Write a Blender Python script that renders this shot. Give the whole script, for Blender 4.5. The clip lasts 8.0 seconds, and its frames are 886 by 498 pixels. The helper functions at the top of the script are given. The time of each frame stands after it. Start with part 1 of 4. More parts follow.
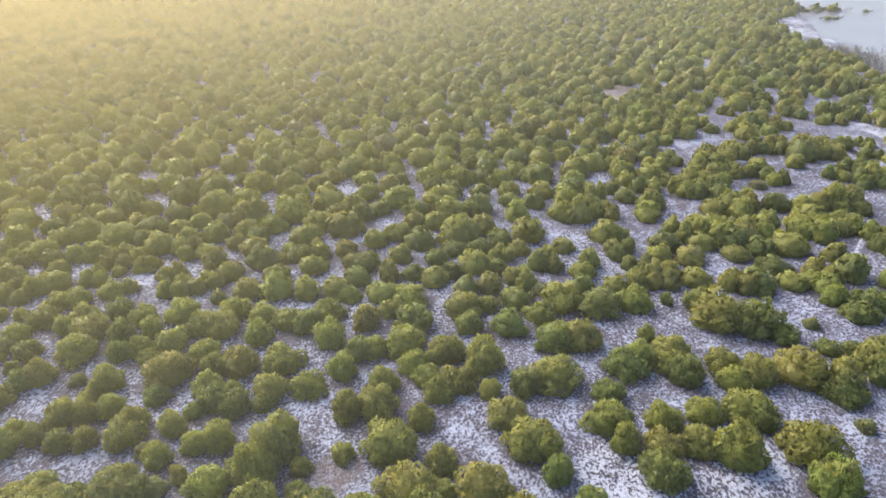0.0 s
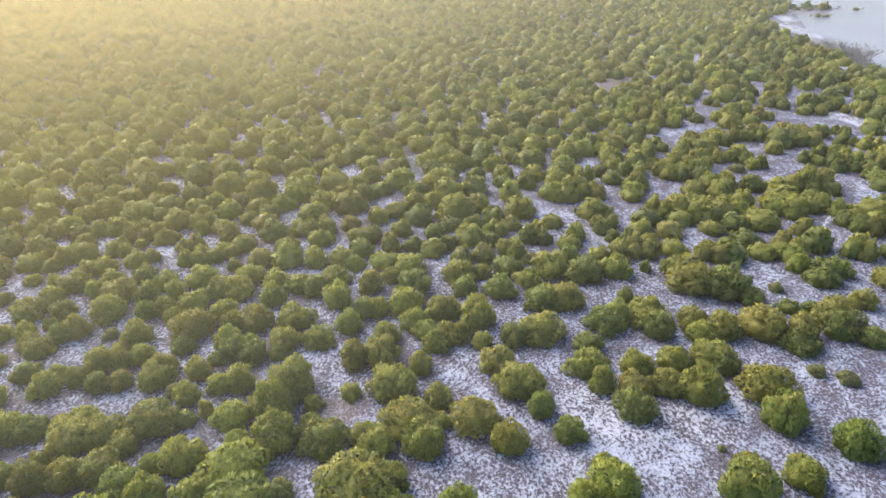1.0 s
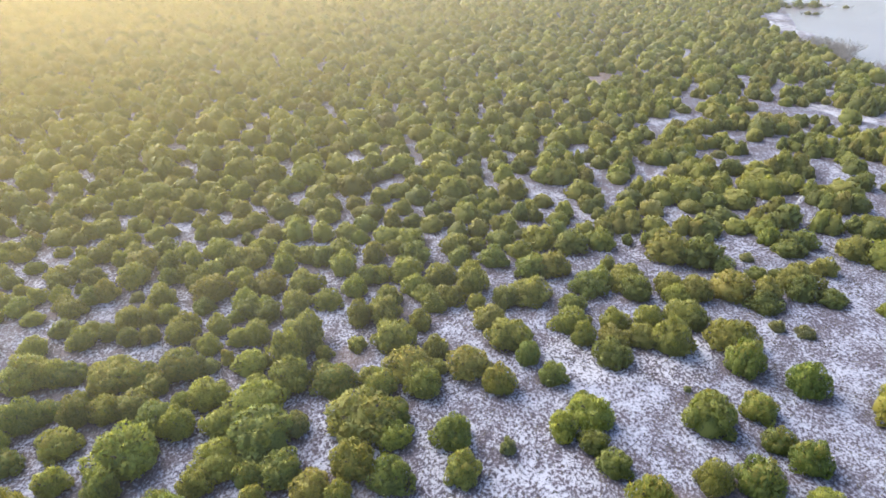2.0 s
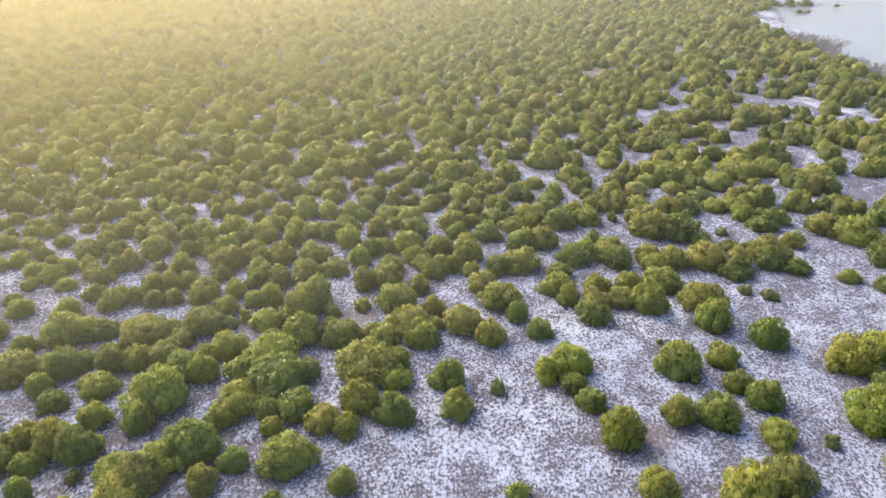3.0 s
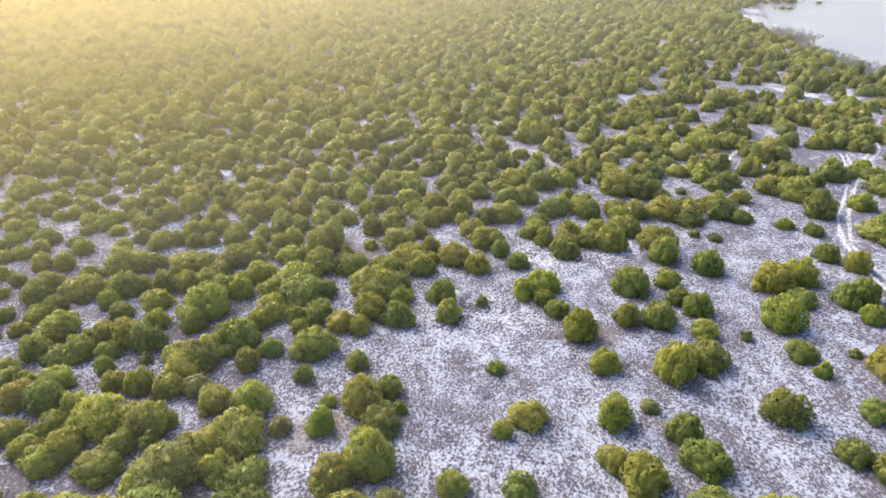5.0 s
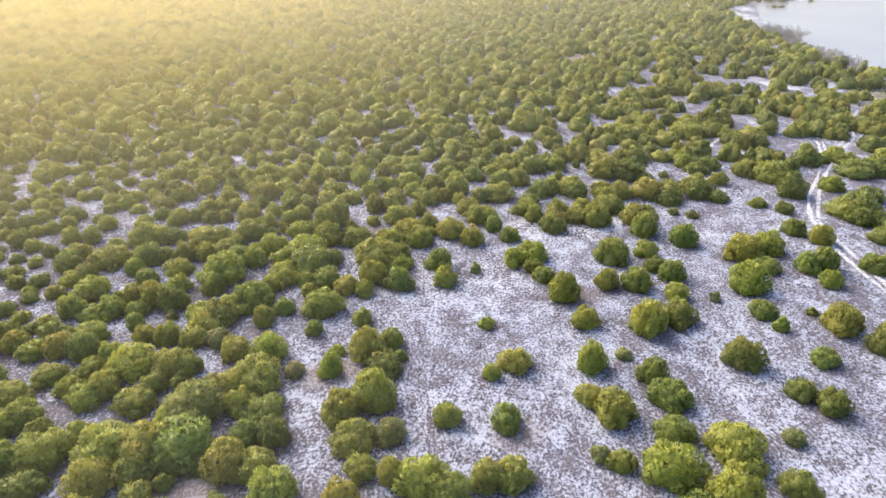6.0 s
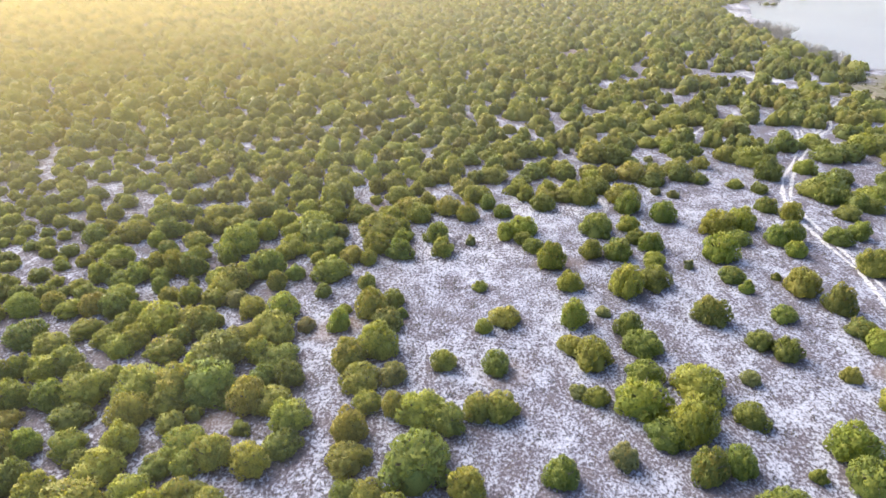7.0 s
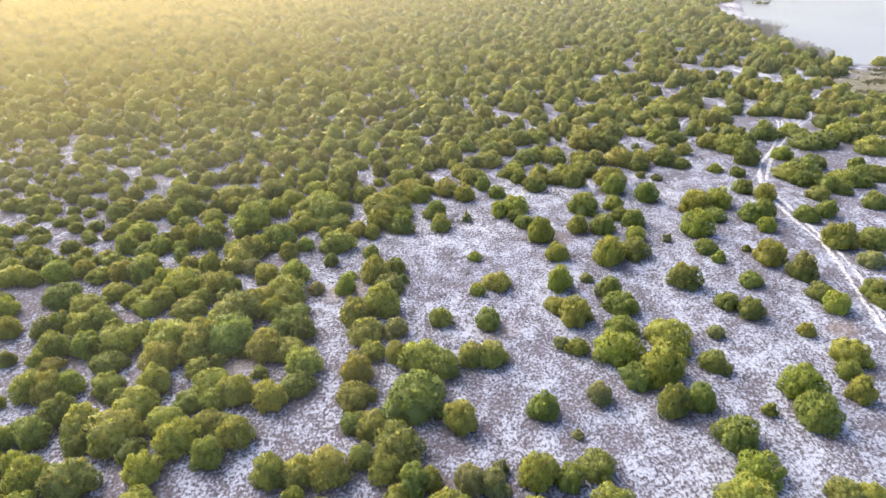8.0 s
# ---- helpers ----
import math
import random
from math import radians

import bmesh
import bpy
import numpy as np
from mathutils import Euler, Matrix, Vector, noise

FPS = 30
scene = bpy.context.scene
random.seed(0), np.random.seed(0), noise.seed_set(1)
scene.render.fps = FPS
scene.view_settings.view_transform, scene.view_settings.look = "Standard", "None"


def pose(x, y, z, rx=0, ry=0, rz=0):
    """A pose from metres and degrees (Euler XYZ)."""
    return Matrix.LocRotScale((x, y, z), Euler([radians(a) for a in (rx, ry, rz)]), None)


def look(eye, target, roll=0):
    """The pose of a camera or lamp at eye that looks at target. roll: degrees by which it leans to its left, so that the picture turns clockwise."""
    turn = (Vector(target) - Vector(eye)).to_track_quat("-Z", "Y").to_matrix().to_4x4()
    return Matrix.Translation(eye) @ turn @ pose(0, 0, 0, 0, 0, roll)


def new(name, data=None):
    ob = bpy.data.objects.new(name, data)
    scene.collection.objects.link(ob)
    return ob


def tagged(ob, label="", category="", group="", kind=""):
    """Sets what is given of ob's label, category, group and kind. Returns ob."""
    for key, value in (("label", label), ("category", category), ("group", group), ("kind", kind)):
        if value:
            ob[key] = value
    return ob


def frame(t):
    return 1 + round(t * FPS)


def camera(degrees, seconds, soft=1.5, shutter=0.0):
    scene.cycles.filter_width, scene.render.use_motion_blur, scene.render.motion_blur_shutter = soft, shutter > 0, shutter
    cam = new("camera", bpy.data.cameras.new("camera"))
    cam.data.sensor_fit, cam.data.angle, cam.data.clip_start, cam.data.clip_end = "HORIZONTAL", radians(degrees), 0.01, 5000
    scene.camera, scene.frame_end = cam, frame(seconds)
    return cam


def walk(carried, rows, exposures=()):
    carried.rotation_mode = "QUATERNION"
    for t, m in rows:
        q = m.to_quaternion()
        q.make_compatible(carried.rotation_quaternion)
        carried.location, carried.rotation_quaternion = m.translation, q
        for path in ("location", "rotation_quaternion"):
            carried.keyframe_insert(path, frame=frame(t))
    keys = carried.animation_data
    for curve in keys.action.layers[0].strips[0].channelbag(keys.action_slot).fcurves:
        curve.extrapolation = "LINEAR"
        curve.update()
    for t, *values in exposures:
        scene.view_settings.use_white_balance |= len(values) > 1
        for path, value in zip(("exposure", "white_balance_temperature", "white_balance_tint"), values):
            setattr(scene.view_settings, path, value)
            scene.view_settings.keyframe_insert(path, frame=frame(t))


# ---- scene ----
cam = camera(72.0, 8.0, soft=1.55)
PATH = [
    (0.0, 0.0, 0.0, 40.0, -0.1, -28.16, 0.48),
    (0.5, 0.14, -3.77, 39.95, -0.12, -28.17, 0.46),
    (1.0, 0.25, -7.51, 39.94, -0.12, -28.19, 0.44),
    (1.5, 0.38, -11.25, 39.91, -0.14, -28.18, 0.45),
    (3.0, 0.79, -22.47, 39.81, -0.18, -28.15, 0.45),
    (3.5, 0.96, -26.26, 39.79, -0.18, -28.13, 0.46),
    (4.0, 1.07, -30.06, 39.8, -0.19, -28.12, 0.45),
    (4.5, 1.2, -33.86, 39.82, -0.19, -28.13, 0.43),
    (6.0, 1.69, -45.47, 39.88, -0.19, -28.13, 0.43),
    (6.5, 1.84, -49.34, 39.89, -0.19, -28.16, 0.41),
    (7.0, 1.97, -53.22, 39.91, -0.2, -28.18, 0.4),
    (7.5, 2.1, -57.09, 39.96, -0.19, -28.18, 0.38),
    (8.0, 2.22, -60.95, 40.0, -0.2, -28.2, 0.37),
]
walk(cam, [(t, pose(x, y, z, 90 + pitch, roll, yaw)) for t, x, y, z, yaw, pitch, roll in PATH], [(0.0, 0.87, 6230, 11), (1.5, 0.94, 6290, 11), (3.0, 1.03, 6480, 10), (8.0, 1.22, 6800, 10)])

# ---- light: low hazy sun ahead and to the west, pale sky ----
SUN_AZIMUTH, SUN_HEIGHT = -42.0, 40.0
world = bpy.data.worlds.new("sky")
scene.world = world
world.use_nodes = True
wn = world.node_tree
sky = wn.nodes.new("ShaderNodeTexSky")
sky.sky_type, sky.sun_disc = "NISHITA", False
sky.sun_elevation, sky.sun_rotation = radians(SUN_HEIGHT), radians(SUN_AZIMUTH)
sky.air_density, sky.dust_density, sky.ozone_density = 1.0, 3.0, 1.3
wn.links.new(sky.outputs[0], wn.nodes["Background"].inputs[0])
wn.nodes["Background"].inputs[1].default_value = 0.15
sun_data = bpy.data.lights.new("sun", "SUN")
sun_data.energy, sun_data.angle, sun_data.color = 1.9, radians(48), (1.0, 0.92, 0.76)
sun = new("sun", sun_data)
az, el = radians(SUN_AZIMUTH), radians(SUN_HEIGHT)
SUN_WAY = (math.sin(az) * math.cos(el), math.cos(az) * math.cos(el), math.sin(el))
sun.matrix_world = look((0, 0, 80), (-40 * math.sin(az) * math.cos(el), -40 * math.cos(az) * math.cos(el), 80 - 40 * math.sin(el)))


# ---- materials ----
def nodes(name):
    mat = bpy.data.materials.new(name)
    mat.use_nodes = True
    nt = mat.node_tree
    return mat, nt, nt.nodes["Principled BSDF"], nt.nodes["Material Output"]


def add(nt, kind, links=(), **values):
    """A node; links: (input, socket); values by input name with _ for a space."""
    n = nt.nodes.new(kind)
    for key, sock in links:
        nt.links.new(sock, n.inputs[key])
    for key, v in values.items():
        n.inputs[key.replace("_", " ")].default_value = v
    return n


def mix(nt, fac, a, b, blend="MIX"):
    n = nt.nodes.new("ShaderNodeMix")
    n.data_type, n.blend_type = "RGBA", blend
    for i, v in ((0, fac), (6, a), (7, b)):
        if isinstance(v, bpy.types.NodeSocket):
            nt.links.new(v, n.inputs[i])
        else:
            n.inputs[i].default_value = v if i == 0 else (*v, 1)
    return n.outputs[2]


def maths(nt, op, a, b=0.0, clamp=False):
    n = nt.nodes.new("ShaderNodeMath")
    n.operation, n.use_clamp = op, clamp
    for i, v in enumerate((a, b)):
        if isinstance(v, bpy.types.NodeSocket):
            nt.links.new(v, n.inputs[i])
        else:
            n.inputs[i].default_value = v
    return n.outputs[0]


def ramp(nt, fac, lo, hi):
    n = add(nt, "ShaderNodeMapRange", [("Value", fac)], From_Min=lo, From_Max=hi)
    n.interpolation_type = "SMOOTHSTEP"
    return n.outputs[0]


def noise_of(nt, vec, scale, detail=3.0, rough=0.55):
    return add(nt, "ShaderNodeTexNoise", [("Vector", vec)], Scale=scale, Detail=detail, Roughness=rough).outputs[0]


def attr(nt, name):
    n = nt.nodes.new("ShaderNodeAttribute")
    n.attribute_name = name
    return n


def ground_material():
    mat, nt, bsdf, out = nodes("pale_sand_with_litter")
    geo = nt.nodes.new("ShaderNodeNewGeometry")
    place = geo.outputs["Position"]
    p = add(nt, "ShaderNodeMapping", [("Vector", place)], Scale=(1.0, 0.8, 1.0), Rotation=(0, 0, -0.35)).outputs[0]
    bare, soil, marsh, fallen = (attr(nt, a).outputs["Fac"] for a in ("bare", "soil", "marsh", "fallen"))
    fine, mid = noise_of(nt, p, 4.0, 5.0, 0.74), noise_of(nt, p, 2.1, 4.0, 0.62)
    patch, wide = noise_of(nt, p, 0.42, 3.0, 0.6), noise_of(nt, p, 0.09, 3.0)
    grain = noise_of(nt, p, 17.0, 2.0)
    # litter lies thick where the ground is not bare, in drifts some metres across and in specks
    level = maths(nt, "ADD", fine, maths(nt, "MULTIPLY", mid, 0.34))
    level = maths(nt, "ADD", level, maths(nt, "MULTIPLY", patch, 0.46))
    level = maths(nt, "ADD", level, maths(nt, "MULTIPLY", wide, 0.20))
    level = maths(nt, "ADD", level, maths(nt, "MULTIPLY", bare, 0.075))
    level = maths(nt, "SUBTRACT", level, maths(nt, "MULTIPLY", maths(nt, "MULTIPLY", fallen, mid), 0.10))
    covered = maths(nt, "SUBTRACT", 1.0, bare, True)
    level = maths(nt, "ADD", level, maths(nt, "MULTIPLY", maths(nt, "MULTIPLY", maths(nt, "SUBTRACT", mid, 0.5), covered), 0.7))
    trail = ramp(nt, maths(nt, "ABSOLUTE", maths(nt, "SUBTRACT", noise_of(nt, place, 0.055, 2.0), 0.5)), 0.030, 0.006)
    level = maths(nt, "ADD", level, maths(nt, "MULTIPLY", maths(nt, "MULTIPLY", trail, covered), 0.11))
    sandy = ramp(nt, level, 1.036, 1.112)
    sand = mix(nt, grain, (0.234, 0.250, 0.330), (0.328, 0.347, 0.448))
    sand = mix(nt, ramp(nt, wide, 0.35, 0.7), sand, (0.325, 0.338, 0.412))
    sand = mix(nt, ramp(nt, level, 1.105, 1.23), sand, (0.430, 0.450, 0.552))
    sand = mix(nt, ramp(nt, bare, 1.02, 1.25), sand, (0.49, 0.502, 0.575))
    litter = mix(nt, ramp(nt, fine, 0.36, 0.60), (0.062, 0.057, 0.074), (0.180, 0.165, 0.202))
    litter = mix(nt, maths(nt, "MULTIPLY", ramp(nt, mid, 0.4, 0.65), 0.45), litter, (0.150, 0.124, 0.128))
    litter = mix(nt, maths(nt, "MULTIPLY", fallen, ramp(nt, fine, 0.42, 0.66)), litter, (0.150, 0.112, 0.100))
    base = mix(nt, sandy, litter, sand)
    earth = mix(nt, fine, (0.19, 0.135, 0.11), (0.27, 0.21, 0.175))
    base = mix(nt, maths(nt, "MULTIPLY", soil, 0.85), base, earth)
    mud = mix(nt, ramp(nt, maths(nt, "ADD", maths(nt, "MULTIPLY", fine, 0.5), maths(nt, "MULTIPLY", patch, 0.5)), 0.4, 0.6), (0.125, 0.130, 0.072), (0.25, 0.215, 0.18))
    base = mix(nt, marsh, base, mud)
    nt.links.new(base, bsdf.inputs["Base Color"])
    bsdf.inputs["Roughness"].default_value = 0.92
    bsdf.inputs["Specular IOR Level"].default_value = 0.15
    bump = add(nt, "ShaderNodeBump", [("Height", maths(nt, "SUBTRACT", maths(nt, "MULTIPLY", fine, 0.5), maths(nt, "MULTIPLY", sandy, 0.35)))], Strength=0.5, Distance=0.10)
    nt.links.new(bump.outputs[0], bsdf.inputs["Normal"])
    return mat


def track_material():
    mat, nt, bsdf, out = nodes("white_wheel_worn_sand")
    p = nt.nodes.new("ShaderNodeNewGeometry").outputs["Position"]
    base = mix(nt, ramp(nt, noise_of(nt, p, 2.2, 5.0, 0.68), 0.46, 0.60), (0.56, 0.56, 0.60), (0.24, 0.23, 0.25))
    nt.links.new(base, bsdf.inputs["Base Color"])
    bsdf.inputs["Roughness"].default_value = 0.9
    bump = add(nt, "ShaderNodeBump", [("Height", noise_of(nt, p, 5.0, 4.0))], Strength=0.4, Distance=0.05)
    nt.links.new(bump.outputs[0], bsdf.inputs["Normal"])
    return mat


def leaf_material(name, per_tree, low, top):
    """Leaves: colour of the bush, of the single spray, and yellow tips for fresh growth and painted sunlit tops; light
    shines through them.
    """
    mat, nt, bsdf, out = nodes(name)
    if per_tree:
        tone = attr(nt, "tone").outputs["Color"]
    else:
        tone = nt.nodes.new("ShaderNodeObjectInfo").outputs["Color"]
    island = nt.nodes.new("ShaderNodeNewGeometry").outputs["Random Per Island"]
    dark = mix(nt, 1.0, tone, low, "MULTIPLY")
    light = mix(nt, 1.0, tone, top, "MULTIPLY")
    base = mix(nt, island, dark, light)
    young_lit = attr(nt, "young_lit").outputs["Fac"]
    # fresh-growth and sunlit-top colour: lime on some bushes, rusty gold on others
    tip_tint = (0.47, 0.44, 0.09) if per_tree else mix(nt, ramp(nt, nt.nodes.new("ShaderNodeObjectInfo").outputs["Random"], 0.35, 0.8), (0.400, 0.405, 0.075), (0.430, 0.310, 0.065))
    base = mix(nt, maths(nt, "MULTIPLY", young_lit, 0.44 if per_tree else 0.60), base, tip_tint)
    nt.links.new(base, bsdf.inputs["Base Color"])
    bsdf.inputs["Roughness"].default_value = 0.55
    bsdf.inputs["Specular IOR Level"].default_value = 0.22
    bsdf.inputs["Sheen Weight"].default_value = 0.12
    bsdf.inputs["Sheen Roughness"].default_value = 0.4
    through_leaf = add(nt, "ShaderNodeBsdfTranslucent", [("Color", mix(nt, 1.0, base, (1.38, 1.34, 0.55), "MULTIPLY"))])
    both = add(nt, "ShaderNodeMixShader", [(1, bsdf.outputs[0]), (2, through_leaf.outputs[0])], Fac=0.36)
    nt.links.new(both.outputs[0], out.inputs["Surface"])
    return mat


def bark_material(name, a, b):
    mat, nt, bsdf, out = nodes(name)
    p = nt.nodes.new("ShaderNodeTexCoord").outputs["Object"]
    nt.links.new(mix(nt, noise_of(nt, p, 9.0, 4.0), a, b), bsdf.inputs["Base Color"])
    bsdf.inputs["Roughness"].default_value = 0.85
    return mat


def water_material():
    mat, nt, bsdf, out = nodes("still_lake_water")
    p = nt.nodes.new("ShaderNodeNewGeometry").outputs["Position"]
    nt.links.new(mix(nt, noise_of(nt, p, 0.02, 2.0), (0.235, 0.225, 0.25), (0.285, 0.275, 0.30)), bsdf.inputs["Base Color"])
    bsdf.inputs["Roughness"].default_value = 0.22
    bsdf.inputs["IOR"].default_value = 1.33
    bump = add(nt, "ShaderNodeBump", [("Height", noise_of(nt, p, 0.7, 3.0))], Strength=0.12, Distance=0.05)
    nt.links.new(bump.outputs[0], bsdf.inputs["Normal"])
    return mat


GROUND, TRACK, WATER = ground_material(), track_material(), water_material()
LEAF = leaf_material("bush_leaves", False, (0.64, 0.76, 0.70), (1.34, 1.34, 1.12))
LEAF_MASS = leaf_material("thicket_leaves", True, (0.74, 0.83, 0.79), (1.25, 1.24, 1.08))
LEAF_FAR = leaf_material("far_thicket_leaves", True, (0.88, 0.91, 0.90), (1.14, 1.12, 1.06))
BARK = bark_material("grey_brown_bark", (0.09, 0.07, 0.055), (0.20, 0.165, 0.13))
DEAD = bark_material("bleached_dead_wood", (0.24, 0.22, 0.205), (0.42, 0.39, 0.36))
STRAW = bark_material("dry_grey_grass", (0.13, 0.115, 0.095), (0.27, 0.24, 0.19))
REED = bark_material("olive_marsh_grass", (0.10, 0.105, 0.045), (0.22, 0.20, 0.10))
# metres from the middle of the flight, and how dense the haze sheets are there towards the sun and away from it
HAZE_AT = [45, 60, 85, 110, 150, 200, 260, 330, 420, 700]
HAZE_SUNWARD = [0.0, 0.048, 0.07, 0.10, 0.18, 0.305, 0.43, 0.52, 0.57, 0.60]
HAZE_AWAY = [0.0, 0.0, 0.003, 0.006, 0.012, 0.025, 0.04, 0.055, 0.07, 0.10]


def haze_sheet_material():
    """A see-through sheet imitating haze and sun glare; its normal faces the sun to brighten it."""
    mat, nt, bsdf, out = nodes("golden_haze_sheet")
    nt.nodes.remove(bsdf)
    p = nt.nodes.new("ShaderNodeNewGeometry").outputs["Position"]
    # the sun's golden glare is painted into the sheet colour
    colour = mix(nt, attr(nt, "glare_tint").outputs["Fac"], (0.84, 0.82, 0.74), (0.99, 0.80, 0.40))
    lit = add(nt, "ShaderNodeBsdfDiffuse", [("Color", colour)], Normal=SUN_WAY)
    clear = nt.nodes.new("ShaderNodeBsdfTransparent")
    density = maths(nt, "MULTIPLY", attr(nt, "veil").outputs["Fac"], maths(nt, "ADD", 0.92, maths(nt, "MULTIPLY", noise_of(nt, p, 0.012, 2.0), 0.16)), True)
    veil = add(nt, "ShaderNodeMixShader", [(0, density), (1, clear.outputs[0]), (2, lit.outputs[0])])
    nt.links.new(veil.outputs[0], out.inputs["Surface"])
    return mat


TONES = {
    "dark": (0.202, 0.224, 0.074), "green": (0.306, 0.308, 0.086), "olive": (0.292, 0.272, 0.086),
    "yellow": (0.270, 0.268, 0.070), "bright": (0.286, 0.310, 0.078), "grey": (0.240, 0.238, 0.130),
}

# ---- the lie of the land ----
SHORE_Y = [40, 126, 131, 134, 137, 149, 162, 178, 200, 215, 245, 275, 343, 520]
SHORE_X = [460, 300, 150, 134, 128, 130, 130, 131, 138, 139, 146, 155, 186, 260]
TRACK_LINE = [(47, -34), (49, -18), (51, -8), (52, -3), (53.8, 3), (54.9, 8), (55.7, 13), (55.9, 18), (56, 24), (56.5, 31), (57.5, 37), (62, 46), (69, 56), (74, 63), (79, 75)]
FORK_LINE = [(74, 63), (80, 70), (86, 76), (92, 88), (100, 98)]
# open places: centre, half widths, how bare
CLEARINGS = [
    (22, 0, 27, 26, 1.03), (37, 14, 14, 27, 1.0), (20, 35, 12, 6, 1.2), (38, 36, 10, 7, 1.1), (14, 47, 10, 8, 0.95), (34, 50, 13, 9, 0.95), (52, 46, 8, 12, 0.9), (6, -14, 12, 16, 1.0), (-11, -8, 3.0, 22, 0.8), (34, 44, 9, 5, 0.7),
    (16, 80, 4, 6, 0.8), (28, 85, 2.5, 14, 0.6), (51, 119, 7, 8, 1.0), (64, 103, 7, 12, 0.42), (72, 96, 7, 9, 0.42),
    (79, 106, 6, 6, 0.7), (99, 122, 12, 4.5, 1.6), (91, 130, 4, 5, 1.3), (92, 145, 4, 14, 0.9), (110, 200, 4, 12, 1.0),
    (129, 280, 3, 12, 0.9), (146, 258, 8, 22, 1.35), (156, 288, 5, 9, 1.3), (133, 226, 6, 12, 1.1), (84, 74, 5, 4, 1.1), (92, 86, 8, 8, 0.42), (70, 60, 5, 10, 0.5),
    (-19, 7.8, 2.5, 4, 1.0), (-12.6, 6.7, 2.6, 5, 1.0), (-34.5, 10.6, 2, 2.5, 0.9), (-28, 10, 1.6, 4, 0.9), (-30.3, 22.5, 1.6, 5, 0.8), (-22.9, 5.8, 2, 2, 0.9), (-38.4, 43.5, 4, 2, 0.8), (-13.2, 40.7, 3, 4, 0.8),
    (-16.9, 11.6, 2.6, 2.6, 1.05), (-12.9, 11.3, 2.6, 2.6, 1.05), (-7.7, 12.2, 4.5, 4, 1.08), (-3.9, 13.5, 4.5, 4, 1.08),
    (-22, 34, 3, 6, 0.8), (-30, 47, 2.5, 6, 0.8), (-43, -8, 2.5, 6, 1.0), (-17, -26, 5, 4, 0.9), (-4, 55, 5, 3, 0.6),
]
# the spit in the lake: centre, half widths
SPIT = [(183, 322, 19, 8), (176, 292, 6, 2.5), (206, 314, 4, 1.8)]
SOILS = [(47, 163, 8, 8, 0.8), (78, 181, 6, 11, 0.8), (46.5, -5.5, 1.6, 1.5, 0.6), (-11.2, 2.3, 1.6, 2.2, 0.6), (-8.7, 3.4, 1.5, 1.6, 0.6), (-7.1, 19.5, 2.2, 1.6, 0.6), (18.5, 15.3, 2.0, 2.6, 0.5), (8.2, -5.6, 1.8, 1.6, 0.5), (-18.6, -10.7, 1.8, 1.6, 0.6), (-9.3, 35.8, 1.8, 1.6, 0.6)]
MARSH = [(127, 104, 18, 15), (112, 99, 9, 6), (150, 112, 32, 18), (160, 82, 34, 20)]


def blobs(x, y, spots):
    x, y = np.asarray(x, float), np.asarray(y, float)
    total = np.zeros_like(x)
    for cx, cy, rx, ry, *amount in spots:
        wob = 1 + 0.16 * np.sin(x * 0.55 + cy) + 0.16 * np.sin(y * 0.6 + cx)
        d = np.hypot((x - cx) / rx, (y - cy) / ry) * wob
        total = np.maximum(total, (amount[0] if amount else 1.0) * np.clip((1.25 - d) / 0.5, 0, 1))
    return total


def into_lake(x, y):
    """Metres past the shore line, negative on land."""
    x, y = np.asarray(x, float), np.asarray(y, float)
    edge = np.interp(y, SHORE_Y, SHORE_X) + 1.5 * np.sin(y * 0.35) + 0.9 * np.sin(y * 0.9 + 1)
    wet = np.where((y > 40) & (y < 520), np.minimum(np.minimum(x - edge, 520 - y), np.minimum((y - 40) * 2.0, 480 - x)), -50.0)
    for cx, cy, rx, ry in SPIT:
        wet = np.minimum(wet, (np.hypot((x - cx) / rx, (y - cy) / ry) - 1.0) * ry)
    return wet


def height(x, y):
    x, y = np.asarray(x, float), np.asarray(y, float)
    z = 0.05 * np.sin(x * 0.21 + 0.7) * np.cos(y * 0.17) + 0.04 * np.sin(x * 0.09 - y * 0.13)
    lake = into_lake(x, y)
    z = z - np.clip((lake + 1.5) * 0.09, 0, 1.6)
    return z


def near_line(x, y, line):
    x, y = np.asarray(x, float), np.asarray(y, float)
    best = np.full_like(x, 1e6)
    for (ax, ay), (bx, by) in zip(line, line[1:]):
        dx, dy = bx - ax, by - ay
        s = np.clip(((x - ax) * dx + (y - ay) * dy) / (dx * dx + dy * dy), 0, 1)
        best = np.minimum(best, np.hypot(x - ax - s * dx, y - ay - s * dy))
    return best


def mesh_of(name, verts, faces, material, smooth=False):
    """A mesh from arrays: faces all of one corner count."""
    me = bpy.data.meshes.new(name)
    n, k = faces.shape
    me.vertices.add(len(verts))
    me.vertices.foreach_set("co", np.asarray(verts, np.float32).ravel())
    me.loops.add(n * k)
    me.loops.foreach_set("vertex_index", np.asarray(faces, np.int32).ravel())
    me.polygons.add(n)
    me.polygons.foreach_set("loop_start", np.arange(0, n * k, k, dtype=np.int32))
    me.polygons.foreach_set("use_smooth", np.full(n, smooth))
    me.materials.append(material)
    me.update(calc_edges=True)
    return me


def point_values(me, name, values):
    me.attributes.new(name, "FLOAT", "POINT").data.foreach_set("value", np.asarray(values, np.float32))


def lines(lo, hi, step, far_lo, far_hi):
    inner = np.arange(lo, hi, step)
    d = step
    a, b = [lo], [inner[-1]]
    while a[-1] > far_lo:
        d *= 1.18
        a.append(a[-1] - d)
    d = step
    while b[-1] < far_hi:
        d *= 1.12
        b.append(b[-1] + d)
    return np.concatenate([a[:0:-1], inner, b[1:]])


